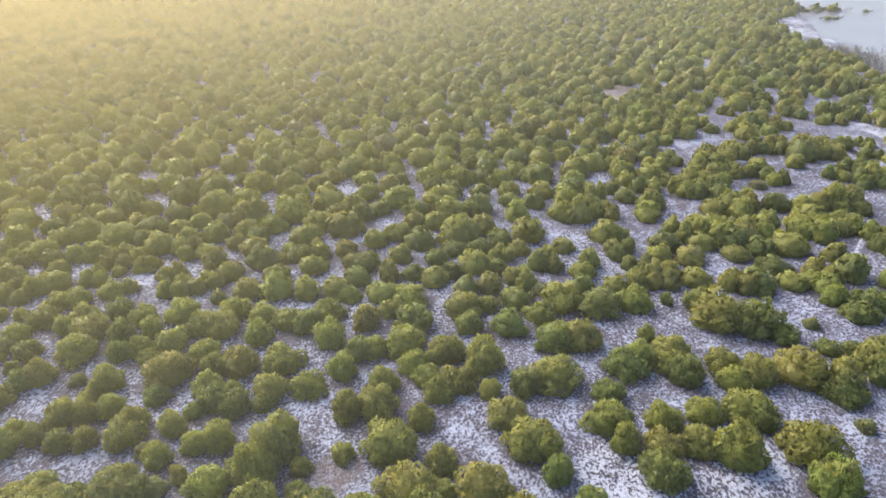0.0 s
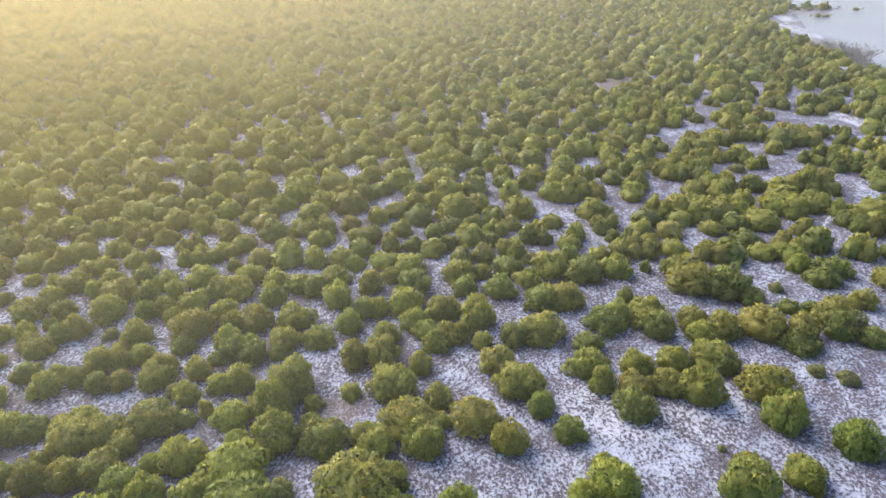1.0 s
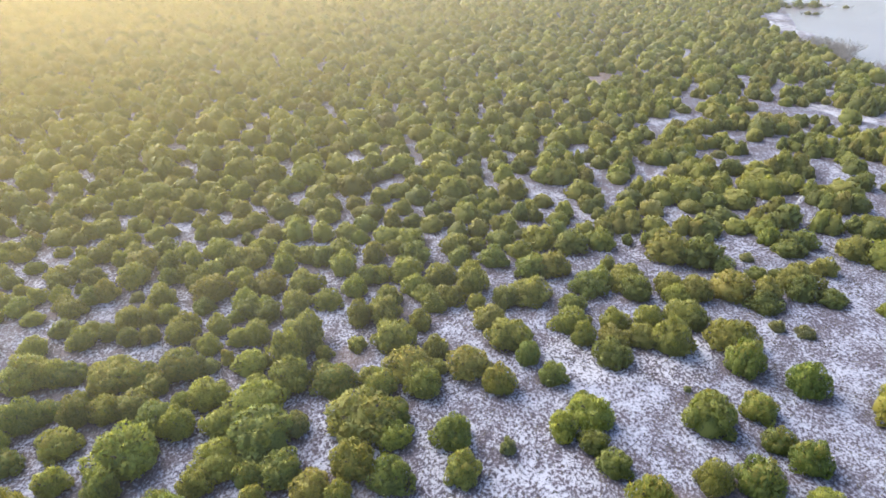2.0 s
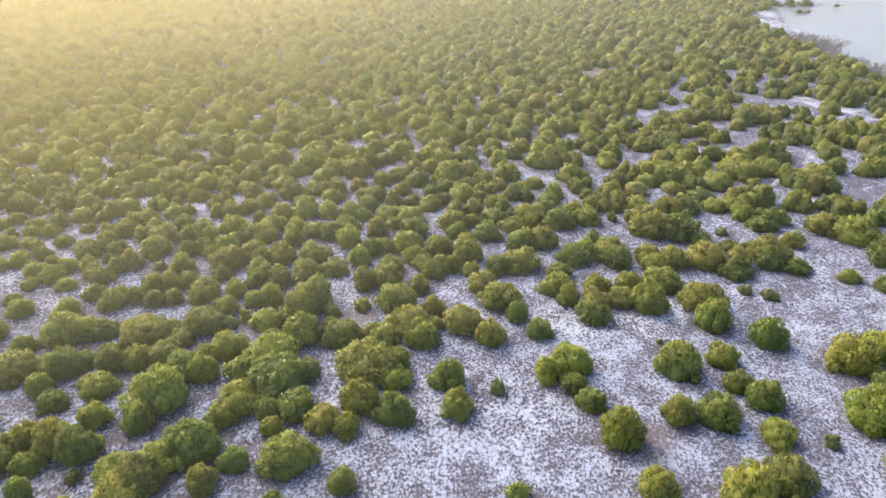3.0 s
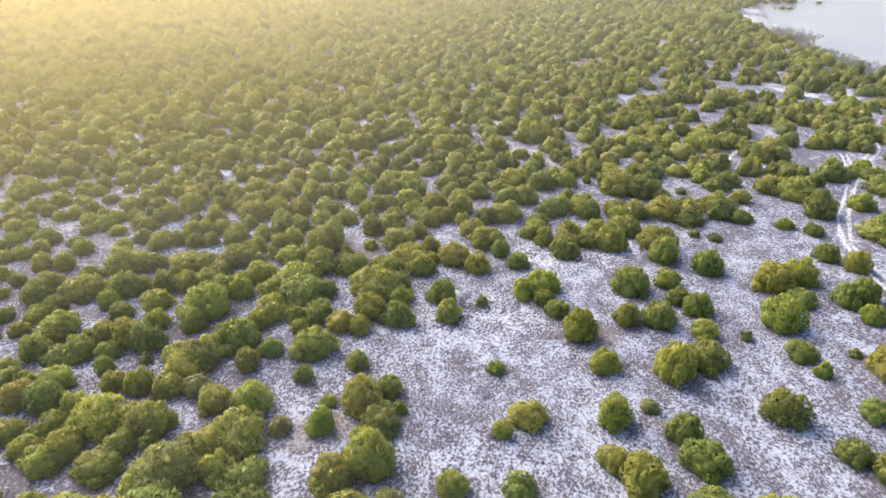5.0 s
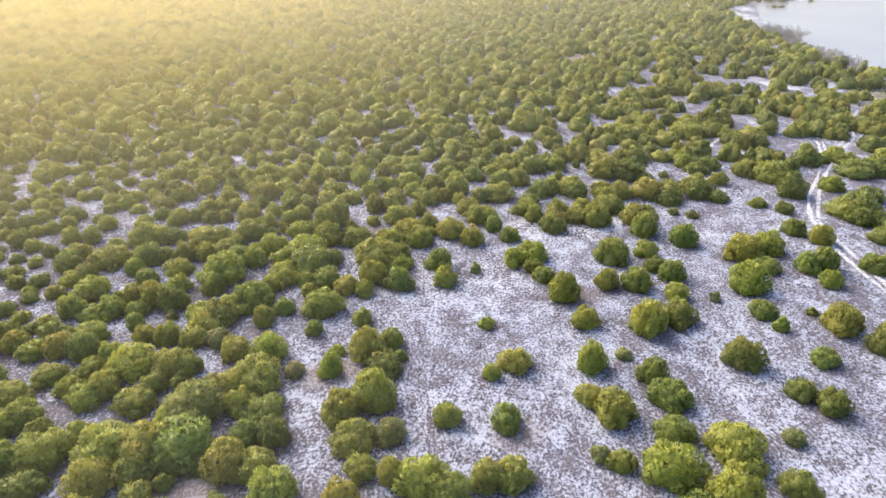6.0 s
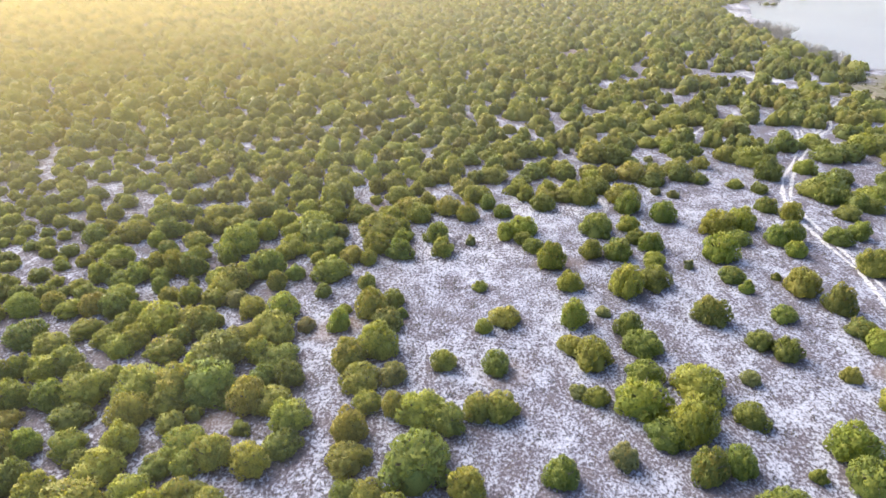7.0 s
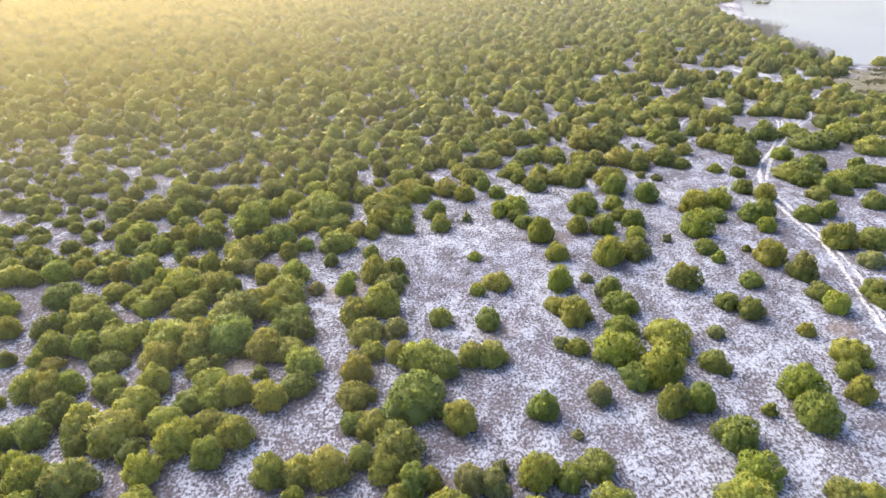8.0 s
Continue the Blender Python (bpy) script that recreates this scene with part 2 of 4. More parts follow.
gx, gy = lines(-100, 150, 1.1, -2600, 2600), lines(-45, 160, 1.1, -2600, 2600)
X, Y = np.meshgrid(gx, gy)
gv = np.stack([X, Y, height(X, Y)], -1).reshape(-1, 3)
ids = np.arange(len(gv)).reshape(X.shape)
gf = np.stack([ids[:-1, :-1], ids[:-1, 1:], ids[1:, 1:], ids[1:, :-1]], -1).reshape(-1, 4)
ground_mesh = mesh_of("ground", gv, gf, GROUND, True)
fx, fy = gv[:, 0], gv[:, 1]
worn = np.clip(1.2 - near_line(fx, fy, TRACK_LINE) / 1.5, 0, 1)
worn = np.maximum(worn, np.clip(1.3 - near_line(fx, fy, FORK_LINE) / 2.2, 0, 1))
beach = np.clip(1.3 - np.abs(into_lake(fx, fy) + 4) / 8.0, 0, 1) * np.clip((fy - 200) / 20, 0, 1)
wood = 0.58 - 0.12 * np.clip((fx - 16) / 14, 0, 1) * np.clip((fy - 52) / 14, 0, 1) * np.clip((150 - fy) / 20, 0, 1) - 0.10 * np.clip((-10 - fx) / 8, 0, 1) * np.clip((40 - fy) / 15, 0, 1) - 0.26 * np.clip((fx - 36) / 14, 0, 1) * np.clip((150 - fy) / 20, 0, 1) + 0.34 * np.clip((fx + 20) / 12, 0, 1) * np.clip((44 - fy) / 18, 0, 1) - 0.26 * np.clip((fy - 80) / 80, 0, 1) * np.clip((40 - fx) / 40, 0, 1) + 0.22 * np.clip((fy - 5) / 15, 0, 1) * np.clip((95 - fy) / 25, 0, 1) * np.clip((24 - fx) / 12, 0, 1) * np.clip((fx + 44) / 14, 0.3, 1) + 0.04 * np.clip((fx - 6 - 0.1 * fy) / 22, 0, 1) * np.clip((fy - 12) / 14, 0, 1) * np.clip((260 - fy) / 60, 0, 1)
bare_ground = np.maximum.reduce([wood, blobs(fx, fy, CLEARINGS), worn * 1.0, beach * 1.3])
point_values(ground_mesh, "bare", bare_ground)
point_values(ground_mesh, "soil", blobs(fx, fy, SOILS))
point_values(ground_mesh, "marsh", blobs(fx, fy, MARSH))
tagged(new("ground", ground_mesh), "pale sandy ground strewn with grey leaf litter", "ground", kind="structure")

wx, wy = np.meshgrid(np.linspace(125, 485, 30), np.linspace(44, 524, 40))
wid = np.arange(wx.size).reshape(wx.shape)
water_mesh = mesh_of("water", np.stack([wx, wy, np.full_like(wx, -0.28)], -1).reshape(-1, 3),
                     np.stack([wid[:-1, :-1], wid[:-1, 1:], wid[1:, 1:], wid[1:, :-1]], -1).reshape(-1, 4), WATER, True)
tagged(new("water", water_mesh), "still pale lake reflecting a bright hazy sky", "lake", kind="structure")


def rut(line, offset, width, rng):
    """One wheel rut as a thin uneven ribbon of bare sand along a line."""
    pts = np.array(line, float)
    seg = np.hypot(*np.diff(pts, axis=0).T)
    s = np.concatenate([[0], np.cumsum(seg)])
    u = np.arange(0, s[-1], 0.5)
    c = np.stack([np.interp(u, s, pts[:, 0]), np.interp(u, s, pts[:, 1])], -1)
    for _ in range(12):
        c[1:-1] = 0.25 * c[:-2] + 0.5 * c[1:-1] + 0.25 * c[2:]
    d = np.gradient(c, axis=0)
    d /= np.linalg.norm(d, axis=1)[:, None]
    nrm = np.stack([-d[:, 1], d[:, 0]], -1)
    half = width * (0.45 + 0.12 * np.sin(u * 0.43 + 2 * offset) + 0.16 * rng.standard_normal(len(u)).clip(-1.4, 1.4))
    mid = offset + 0.12 * np.sin(u * 0.31 + offset * 3) + 0.06 * rng.standard_normal(len(u))
    rows_of = [mid - half, mid - half * 0.5, mid + half * 0.5, mid + half]
    lift = (0.004, 0.022, 0.022, 0.004)
    vs = []
    for o, up in zip(rows_of, lift):
        q = c + nrm * o[:, None]
        vs.append(np.column_stack([q, height(q[:, 0], q[:, 1]) + up]))
    n = len(u)
    vs = np.concatenate(vs)
    k = np.arange(n - 1)
    faces = np.concatenate([np.stack([k + j * n, k + 1 + j * n, k + 1 + (j + 1) * n, k + (j + 1) * n], -1)[:, ::-1] for j in range(3)])
    return vs, faces


def sand_track(line, label, seed):
    rng = np.random.default_rng(seed)
    root = tagged(new("road", None), label, "track", kind="structure")
    for off in (-0.6, 0.6):
        v, f = rut(line, off, 0.58, rng)
        ob = new("wheel_rut", mesh_of("wheel_rut", v, f, TRACK, True))
        ob.parent = root
    return root


sand_track(TRACK_LINE, "two white wheel ruts worn through the scrub", 3)
sand_track(FORK_LINE, "narrow white sand track forking towards the marsh", 4)

FOOTPATHS = [
    [(54.4, 69.0), (55.4, 71.7), (60.3, 78.3)],
    [(89.0, 95.0), (87.2, 90.2), (84.1, 82.5), (80.9, 80.1)],
    [(101.0, 101.4), (103.0, 98.3), (106.5, 97.0)],
]
for k, line in enumerate(FOOTPATHS):
    v, f = rut(line, 0.0, 0.45, np.random.default_rng(50 + k))
    tagged(new("footpath", mesh_of("footpath", v, f, TRACK, True)), "narrow trodden path of white sand", "path", kind="structure")


# ---- bushes ----
def unit_rows(rng, n):
    v = rng.standard_normal((n, 3))
    return v / np.linalg.norm(v, axis=1)[:, None]


def crown_arrays(rng, lobes, leaves, size, core_cuts, core_size=1.0, rounded=0.0):
    """A dome of leaf sprays one wide radius and one high: many overlapping rounded lobes, with a dark twiggy core.
    Returns corner points, faces, how much fresh-growth and sunlit-top colour the leaves get and the way each one looks."""
    centres, radii = [], []
    for i in range(lobes):
        a = rng.uniform(0, 2 * math.pi)
        up = rng.uniform(0.0, 1.0) ** 1.25
        reach = (0.76 - 0.50 * up ** 1.6) * rng.uniform(0.78, 1.10) * (1 - 0.12 * rounded)
        rad = rng.uniform(0.17, 0.30) * (1.08 - 0.18 * up)
        centres.append((reach * math.cos(a), reach * math.sin(a), 0.16 + 0.64 * up * rng.uniform(0.88, 1.08)))
        radii.append(rad)
    centres += [(0.0, 0.0, 0.58), (0.1, -0.1, 0.30)]
    radii += [0.30, 0.50]
    centres, radii = np.array(centres), np.array(radii)
    squash = np.array([1, 1, 0.80])
    on_lobes = leaves * 3
    who = rng.choice(len(radii), on_lobes, p=radii ** 2 / (radii ** 2).sum())
    d = unit_rows(rng, on_lobes)
    p = centres[who] + d * radii[who, None] * squash * rng.uniform(0.86, 1.06, (on_lobes, 1))
    inside = np.zeros(on_lobes, bool)
    for j in range(len(radii)):
        q = (p - centres[j]) / (radii[j] * squash)
        inside |= ((q ** 2).sum(1) < 0.82) & (who != j)
    ok = ~inside & (p[:, 2] > 0.02)
    p, d, who = p[ok][:leaves * 5 // 6], d[ok][:leaves * 5 // 6], who[ok][:leaves * 5 // 6]
    # the dome between the lobes is leafy too
    extra = leaves - len(p)
    d2 = unit_rows(rng, extra)
    d2[:, 2] = np.abs(d2[:, 2])
    p2 = d2 * np.array([0.72, 0.72, 0.74]) * core_size * rng.uniform(0.90, 1.05, (extra, 1)) + np.array([0, 0, 0.03])
    p, d, who = np.concatenate([p, p2]), np.concatenate([d, d2]), np.concatenate([who, rng.integers(0, len(radii), extra)])
    n = len(p)
    out = d + 0.45 * unit_rows(rng, n) + np.array([0, 0, 0.25])
    out /= np.linalg.norm(out, axis=1)[:, None]
    t = np.cross(out, unit_rows(rng, n))
    t /= np.linalg.norm(t, axis=1)[:, None]
    b = np.cross(out, t)
    spike = 0.9 if leaves > 1200 else 0.55 if leaves > 800 else 0.32 if leaves > 300 else 0.12
    tip = t + out * rng.uniform(0.0, spike, (n, 1)) + np.array([0, 0, 0.55 * spike])
    tip /= np.linalg.norm(tip, axis=1)[:, None]
    s = size * rng.uniform(0.7, 1.4, (n, 1))
    blunt = rounded > 0.5
    w = s * rng.uniform(0.42, 0.75, (n, 1)) * (1.35 if blunt else 1.0)
    verts = np.stack([p - tip * s * 0.6 - b * w, p - tip * s * 0.6 + b * w, p + tip * s * (0.8 if blunt else 1.3)], 1)
    away = (np.cross(verts[:, 1] - verts[:, 0], verts[:, 2] - verts[:, 0]) * d).sum(1) < 0
    verts[away] = verts[away][:, [1, 0, 2]]
    verts = verts.reshape(-1, 3)
    faces = np.arange(3 * n).reshape(-1, 3)
    dome = p * np.array([1, 1, 1.1]) - np.array([0, 0, 0.15])
    dome /= np.linalg.norm(dome, axis=1)[:, None] + 1e-6
    soft = d + 0.6 * (1 - rounded) * out + 1.3 * rounded * dome
    normals = np.repeat(soft / np.linalg.norm(soft, axis=1)[:, None], 3, 0)
    # upward-facing leaves turn yellow: fresh growth plus top light put into the colour
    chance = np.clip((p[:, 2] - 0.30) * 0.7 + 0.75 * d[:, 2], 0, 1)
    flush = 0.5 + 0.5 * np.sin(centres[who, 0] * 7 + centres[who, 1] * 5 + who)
    young_lit = (rng.random(n) < chance * 0.8) * rng.uniform(0.4, 1.0, n) * flush
    young_lit = np.repeat(young_lit if leaves > 1200 else 0.35 * young_lit + 0.4 * chance * flush, 3)
    # core: a closed lumpy dome well inside the leaves
    u, v = 2 * core_cuts, core_cuts
    th, ph = np.meshgrid(np.linspace(0, 2 * math.pi, u, endpoint=False), np.linspace(0.02, 0.5 * math.pi, v))
    lump = core_size * 0.64 + 0.07 * np.sin(3 * th + 2 * ph) + 0.05 * np.sin(5 * th - 3 * ph)
    way = np.stack([np.sin(ph) * np.cos(th), np.sin(ph) * np.sin(th), np.cos(ph)], -1)
    core = (way * lump[..., None] + np.array([0, 0, 0.03])).reshape(-1, 3)
    ci = np.arange(u * v).reshape(v, u)
    nxt = np.roll(ci, -1, 1)
    cf = np.concatenate([np.stack([ci[:-1], ci[1:], nxt[1:]], -1).reshape(-1, 3), np.stack([ci[:-1], nxt[1:], nxt[:-1]], -1).reshape(-1, 3)]) + len(verts)
    return (np.concatenate([verts, core]), np.concatenate([faces, cf]), np.concatenate([young_lit, np.zeros(u * v)]), np.concatenate([normals, way.reshape(-1, 3)]))


def crown_mesh(seed, lobes, leaves, size):
    v, f, young_lit, normals = crown_arrays(np.random.default_rng(seed), lobes, leaves, size, 8, 1.0, 0.3)
    me = mesh_of("crown", v, f, LEAF, True)
    me.normals_split_custom_set_from_vertices(normals.tolist())
    point_values(me, "young_lit", young_lit)
    return me


def limb(bm, a, b, ra, rb, sides=5):
    """A tapered limb from a to b."""
    a, b = Vector(a), Vector(b)
    q = (b - a).to_track_quat("Z", "Y")
    rings = []
    for c, r in ((a, ra), (b, rb)):
        rings.append([bm.verts.new(c + q @ Vector((r * math.cos(k * 2 * math.pi / sides), r * math.sin(k * 2 * math.pi / sides), 0))) for k in range(sides)])
    for k in range(sides):
        bm.faces.new((rings[0][k], rings[0][(k + 1) % sides], rings[1][(k + 1) % sides], rings[1][k]))
    bm.faces.new(rings[1])
    bm.faces.new(rings[0][::-1])


def stems_mesh(seed):
    """A short leaning trunk that divides near the ground into spreading limbs."""
    rng = random.Random(seed)
    bm = bmesh.new()
    top = (rng.uniform(-0.08, 0.08), rng.uniform(-0.08, 0.08), 0.20)
    limb(bm, (0, 0, -0.06), top, 0.075, 0.055, 6)
    for i in range(5):
        a = i * 1.26 + rng.uniform(-0.4, 0.4)
        elbow = (top[0] + 0.28 * math.cos(a), top[1] + 0.28 * math.sin(a), rng.uniform(0.36, 0.48))
        limb(bm, top, elbow, 0.045, 0.03)
        for k in range(2):
            c = a + rng.uniform(-0.7, 0.7)
            limb(bm, elbow, (elbow[0] + 0.26 * math.cos(c), elbow[1] + 0.26 * math.sin(c), elbow[2] + rng.uniform(0.12, 0.3)), 0.028, 0.012, 4)
    me = bpy.data.meshes.new("trunk")
    bm.to_mesh(me)
    bm.free()
    me.materials.append(BARK)
    return me


CROWNS = [crown_mesh(11 + i, 24 + 5 * (i % 5), 2750, 0.058) for i in range(12)]
SMALL_CROWNS = [crown_mesh(41 + i, 10, 1500, 0.085) for i in range(6)]
TRUNKS = [stems_mesh(71 + i) for i in range(5)]
TAKEN = []  # east, north, radius of every bush on the map
pick = random.Random(5)
LOOKS = {
    "dark": "dense dark green rounded bush", "green": "dense yellowish-green rounded bush", "olive": "olive-brown bush with rusty new growth",
    "yellow": "dense bush with bright yellow new leaves", "bright": "fresh light green leafy bush", "grey": "low grey-green thin bush",
}


def bushes(tone, places):
    for x, y, wide, high in places:
        TAKEN.append((x, y, wide / 2))
        open_here = float(blobs(x, y, CLEARINGS)) > 0.5
        grow = 0.595 if open_here else 0.65 if x > -14 else 0.72 if y < 15 else 0.665
        size = "small " if wide < 1.7 else "large " if wide > 3.3 else ""
        root = new("bush", None)
        root.empty_display_size = 0.3
        root.matrix_basis = pose(x, y, float(height(x, y)) - 0.02, 0, 0, pick.uniform(0, 360)) @ Matrix.Diagonal((wide * grow * pick.uniform(0.93, 1.1), wide * grow * pick.uniform(0.93, 1.1), high * 0.98, 1))
        tagged(root, size + LOOKS[tone] + (" on white sand" if open_here else " in leaf-strewn scrub"), "bush", "bushes of the scrub")
        crown = new("crown", pick.choice(SMALL_CROWNS if wide < 1.7 else CROWNS))
        trunk = new("trunk", pick.choice(TRUNKS))
        shade = pick.uniform(0.85, 1.15)
        crown.color = tuple(c * shade * pick.uniform(0.93, 1.07) for c in TONES[tone]) + (1,)
        for o in (crown, trunk):
            o.parent = root


# each bush: east, north, width, height; the southern clearing first
bushes("yellow", [(2.7, -30.3, 3.8, 3.0)])
bushes("bright", [(-31.5, -26.1, 2.6, 2.7), (-9.6, -28.1, 1.9, 1.5), (-2.0, -21.6, 2.5, 1.9), (27.8, -25.8, 3.1, 2.3)])
bushes("yellow", [(-2.5, -25.3, 3.0, 2.2), (9.8, -26.2, 3.1, 3.0)])
bushes("dark", [(-36.0, -21.5, 1.9, 2.0), (-34.0, -21.4, 2.4, 2.5), (-33.1, -18.6, 2.6, 2.7), (-30.1, -21.4, 2.2, 2.3), (-29.5, -22.4, 2.1, 1.8), (-28.0, -26.6, 3.5, 2.8), (-17.4, -20.4, 1.9, 2.0), (-5.9, -20.1, 2.0, 1.6), (-4.7, -24.2, 2.1, 2.1), (-1.9, -23.3, 4.3, 2.7), (-0.3, -26.9, 2.7, 2.8), (11.3, -18.6, 2.8, 2.6), (12.3, -26.6, 2.2, 2.3), (14.8, -25.3, 2.7, 2.0), (23.4, -18.2, 2.9, 3.0), (27.7, -22.2, 3.3, 2.9), (33.4, -28.3, 2.6, 2.1), (35.8, -19.7, 3.6, 3.0)])
bushes("olive", [(-30.3, -20.0, 2.5, 2.6), (-26.9, -21.4, 4.0, 2.7), (-19.2, -19.8, 2.2, 1.5), (-12.0, -26.0, 2.6, 2.8), (-9.7, -25.9, 2.7, 2.3), (-7.3, -25.5, 3.2, 2.7), (-4.1, -20.7, 3.0, 2.0), (1.2, -26.6, 1.8, 1.9)])
bushes("grey", [(4.2, -26.8, 2.3, 2.4), (6.1, -27.2, 2.2, 2.3), (6.8, -25.3, 1.6, 1.3), (13.9, -21.4, 1.2, 0.7)])
bushes("green", [(-33.6, -24.6, 1.8, 1.9), (-30.7, -28.8, 2.2, 1.7), (-22.9, -20.0, 2.8, 2.2), (-22.4, -25.7, 3.1, 2.7), (-21.6, -28.7, 2.4, 1.9), (-20.9, -22.2, 2.9, 2.9), (-17.7, -23.9, 2.6, 2.7), (-16.1, -21.5, 2.5, 2.5), (-1.4, -28.0, 1.8, 1.4), (3.7, -19.8, 3.1, 2.8), (9.2, -29.3, 2.1, 1.7), (15.1, -29.0, 2.9, 2.3), (24.4, -28.6, 2.4, 1.9), (25.9, -28.8, 3.5, 2.8), (32.2, -18.6, 1.3, 1.3), (35.3, -28.5, 2.2, 1.7)])
bushes("bright", [(-34.2, -14.9, 2.3, 2.4), (-32.4, -8.1, 4.1, 2.6)])
bushes("yellow", [(20.3, -10.2, 5.1, 3.2), (23.9, -13.3, 4.2, 4.3), (36.5, -16.0, 3.7, 3.3)])
bushes("dark", [(-42.8, -10.8, 1.6, 1.7), (-38.9, -8.8, 2.8, 2.6), (-35.3, -8.9, 2.7, 2.9), (-32.2, -11.3, 2.9, 1.8), (-23.8, -9.5, 3.3, 2.3), (-21.9, -17.2, 2.2, 1.5), (-21.2, -9.1, 2.2, 2.3), (-21.0, -11.1, 1.4, 1.5), (-20.9, -7.2, 4.6, 3.0), (-18.8, -8.7, 2.3, 1.4), (-16.2, -12.8, 1.6, 1.0), (-15.8, -6.0, 2.4, 1.8), (-12.0, -15.1, 3.2, 2.0), (-0.4, -17.6, 5.8, 3.6), (2.2, -12.5, 3.2, 2.6), (21.2, -14.3, 3.2, 2.0), (21.7, -6.1, 3.3, 2.1), (26.2, -17.6, 2.6, 2.7), (29.6, -12.1, 2.8, 2.0), (42.4, -13.5, 2.1, 1.8)])
bushes("olive", [(-37.9, -11.6, 2.0, 1.2), (-35.5, -15.7, 2.6, 2.8), (-27.1, -7.7, 4.5, 3.1), (-26.8, -11.0, 2.9, 3.0), (-23.9, -7.9, 3.9, 3.4), (-16.4, -9.3, 2.9, 3.1), (-14.1, -9.6, 3.2, 2.0), (-6.4, -13.4, 3.0, 3.1), (-6.3, -16.8, 3.0, 1.9), (-6.1, -6.7, 3.7, 2.3), (-5.1, -16.3, 1.8, 1.3), (5.1, -11.0, 2.7, 2.6), (7.1, -10.8, 3.1, 2.5), (16.3, -9.3, 2.5, 1.5), (26.2, -8.2, 4.6, 2.9), (41.6, -16.8, 2.5, 2.6), (41.9, -6.6, 1.7, 1.7)])
bushes("grey", [(14.8, -8.4, 1.8, 1.1), (17.0, -16.8, 2.3, 2.2), (31.9, -6.8, 1.8, 1.4)])
bushes("green", [(-39.6, -10.8, 1.7, 1.8), (-37.6, -15.5, 2.7, 2.7), (-30.5, -14.7, 2.4, 1.8), (-26.5, -17.5, 3.4, 2.1), (-26.0, -14.5, 2.6, 2.7), (-20.4, -14.7, 3.1, 2.0), (-19.6, -17.0, 2.2, 1.7), (-17.6, -16.1, 2.8, 3.0), (-14.2, -17.0, 2.5, 2.7), (-12.0, -12.2, 3.7, 2.9), (-5.2, -9.8, 2.9, 1.8), (-2.7, -10.6, 2.3, 2.3), (-0.1, -11.2, 4.4, 2.8), (44.0, -11.0, 3.9, 2.5)])
bushes("bright", [(-29.9, 3.8, 3.9, 2.8), (-9.7, 3.0, 2.5, 2.6), (-5.9, 1.8, 2.1, 1.3), (48.0, -1.7, 3.2, 2.5)])
bushes("dark", [(-50.1, 0.7, 1.5, 1.5), (-43.3, 0.8, 3.5, 2.5), (-42.0, -5.6, 2.6, 2.1), (-40.8, -4.3, 2.1, 2.2), (-36.6, -3.5, 2.8, 2.3), (-34.9, 2.2, 1.8, 1.1), (-34.4, -5.4, 2.0, 1.6), (-26.6, 0.7, 2.3, 2.0), (-24.2, 1.0, 1.5, 1.6), (-21.3, -2.9, 4.9, 3.1), (-20.6, 0.2, 2.6, 2.0), (-14.9, -3.1, 3.2, 2.0), (-13.4, -5.9, 3.0, 2.6), (-4.4, 3.4, 3.5, 2.2), (-2.8, 5.1, 1.5, 1.2), (7.3, -4.6, 2.8, 2.2), (22.2, 1.5, 2.9, 2.8), (22.9, -1.6, 4.1, 2.5), (32.2, 3.9, 3.8, 3.2), (35.5, -0.9, 2.6, 1.8), (37.4, -2.9, 3.0, 2.4), (40.5, 3.9, 2.9, 1.8), (47.7, 1.1, 3.2, 2.0), (47.8, 5.8, 3.3, 3.5)])
bushes("dark", [(54.0, -0.9, 2.2, 1.4), (54.3, 1.4, 3.2, 2.2)])
bushes("olive", [(-50.2, 5.4, 2.4, 1.9), (-45.8, -5.7, 2.4, 2.5), (-31.2, 0.2, 2.4, 2.5), (-25.9, 3.5, 3.3, 2.8), (-24.5, 3.3, 2.6, 2.7), (-23.3, 3.6, 1.3, 1.3), (-19.0, 0.8, 2.9, 2.1), (-16.8, 1.8, 4.0, 2.9), (-7.8, -3.3, 3.2, 3.3), (8.9, 3.7, 3.1, 2.1)])
bushes("grey", [(-13.4, 2.9, 1.9, 1.5), (-3.1, -5.8, 2.9, 1.8), (20.3, 5.1, 1.7, 1.0)])
bushes("green", [(-52.5, 5.8, 3.0, 2.2), (-48.7, -1.5, 2.1, 2.2), (-39.8, -1.0, 3.4, 2.1), (-38.5, -4.6, 2.8, 2.1), (-37.7, 2.3, 2.7, 1.7), (-34.5, 0.2, 2.2, 1.9), (-33.8, 3.3, 2.3, 1.8), (-33.1, 5.6, 2.0, 2.1), (-32.4, -1.1, 2.8, 1.9), (-31.4, 2.1, 2.4, 1.7), (-27.3, -1.5, 3.1, 1.9), (-23.1, -3.3, 2.4, 1.9), (-17.3, -2.2, 2.6, 2.5), (-6.3, 5.8, 3.3, 3.4), (-4.9, -1.5, 3.6, 3.6), (1.9, -4.1, 2.6, 2.2), (6.4, 2.0, 1.8, 1.7), (15.4, -1.4, 2.6, 1.6), (16.5, 3.5, 3.0, 3.2), (17.1, -3.6, 4.0, 3.1)])
bushes("bright", [(-38.3, 12.4, 1.7, 1.1), (-29.5, 16.0, 1.5, 1.6), (38.8, 9.6, 1.6, 1.7)])
bushes("yellow", [(-32.9, 16.1, 3.0, 3.2), (-28.2, 8.5, 2.7, 2.6), (16.1, 16.5, 3.7, 3.9)])
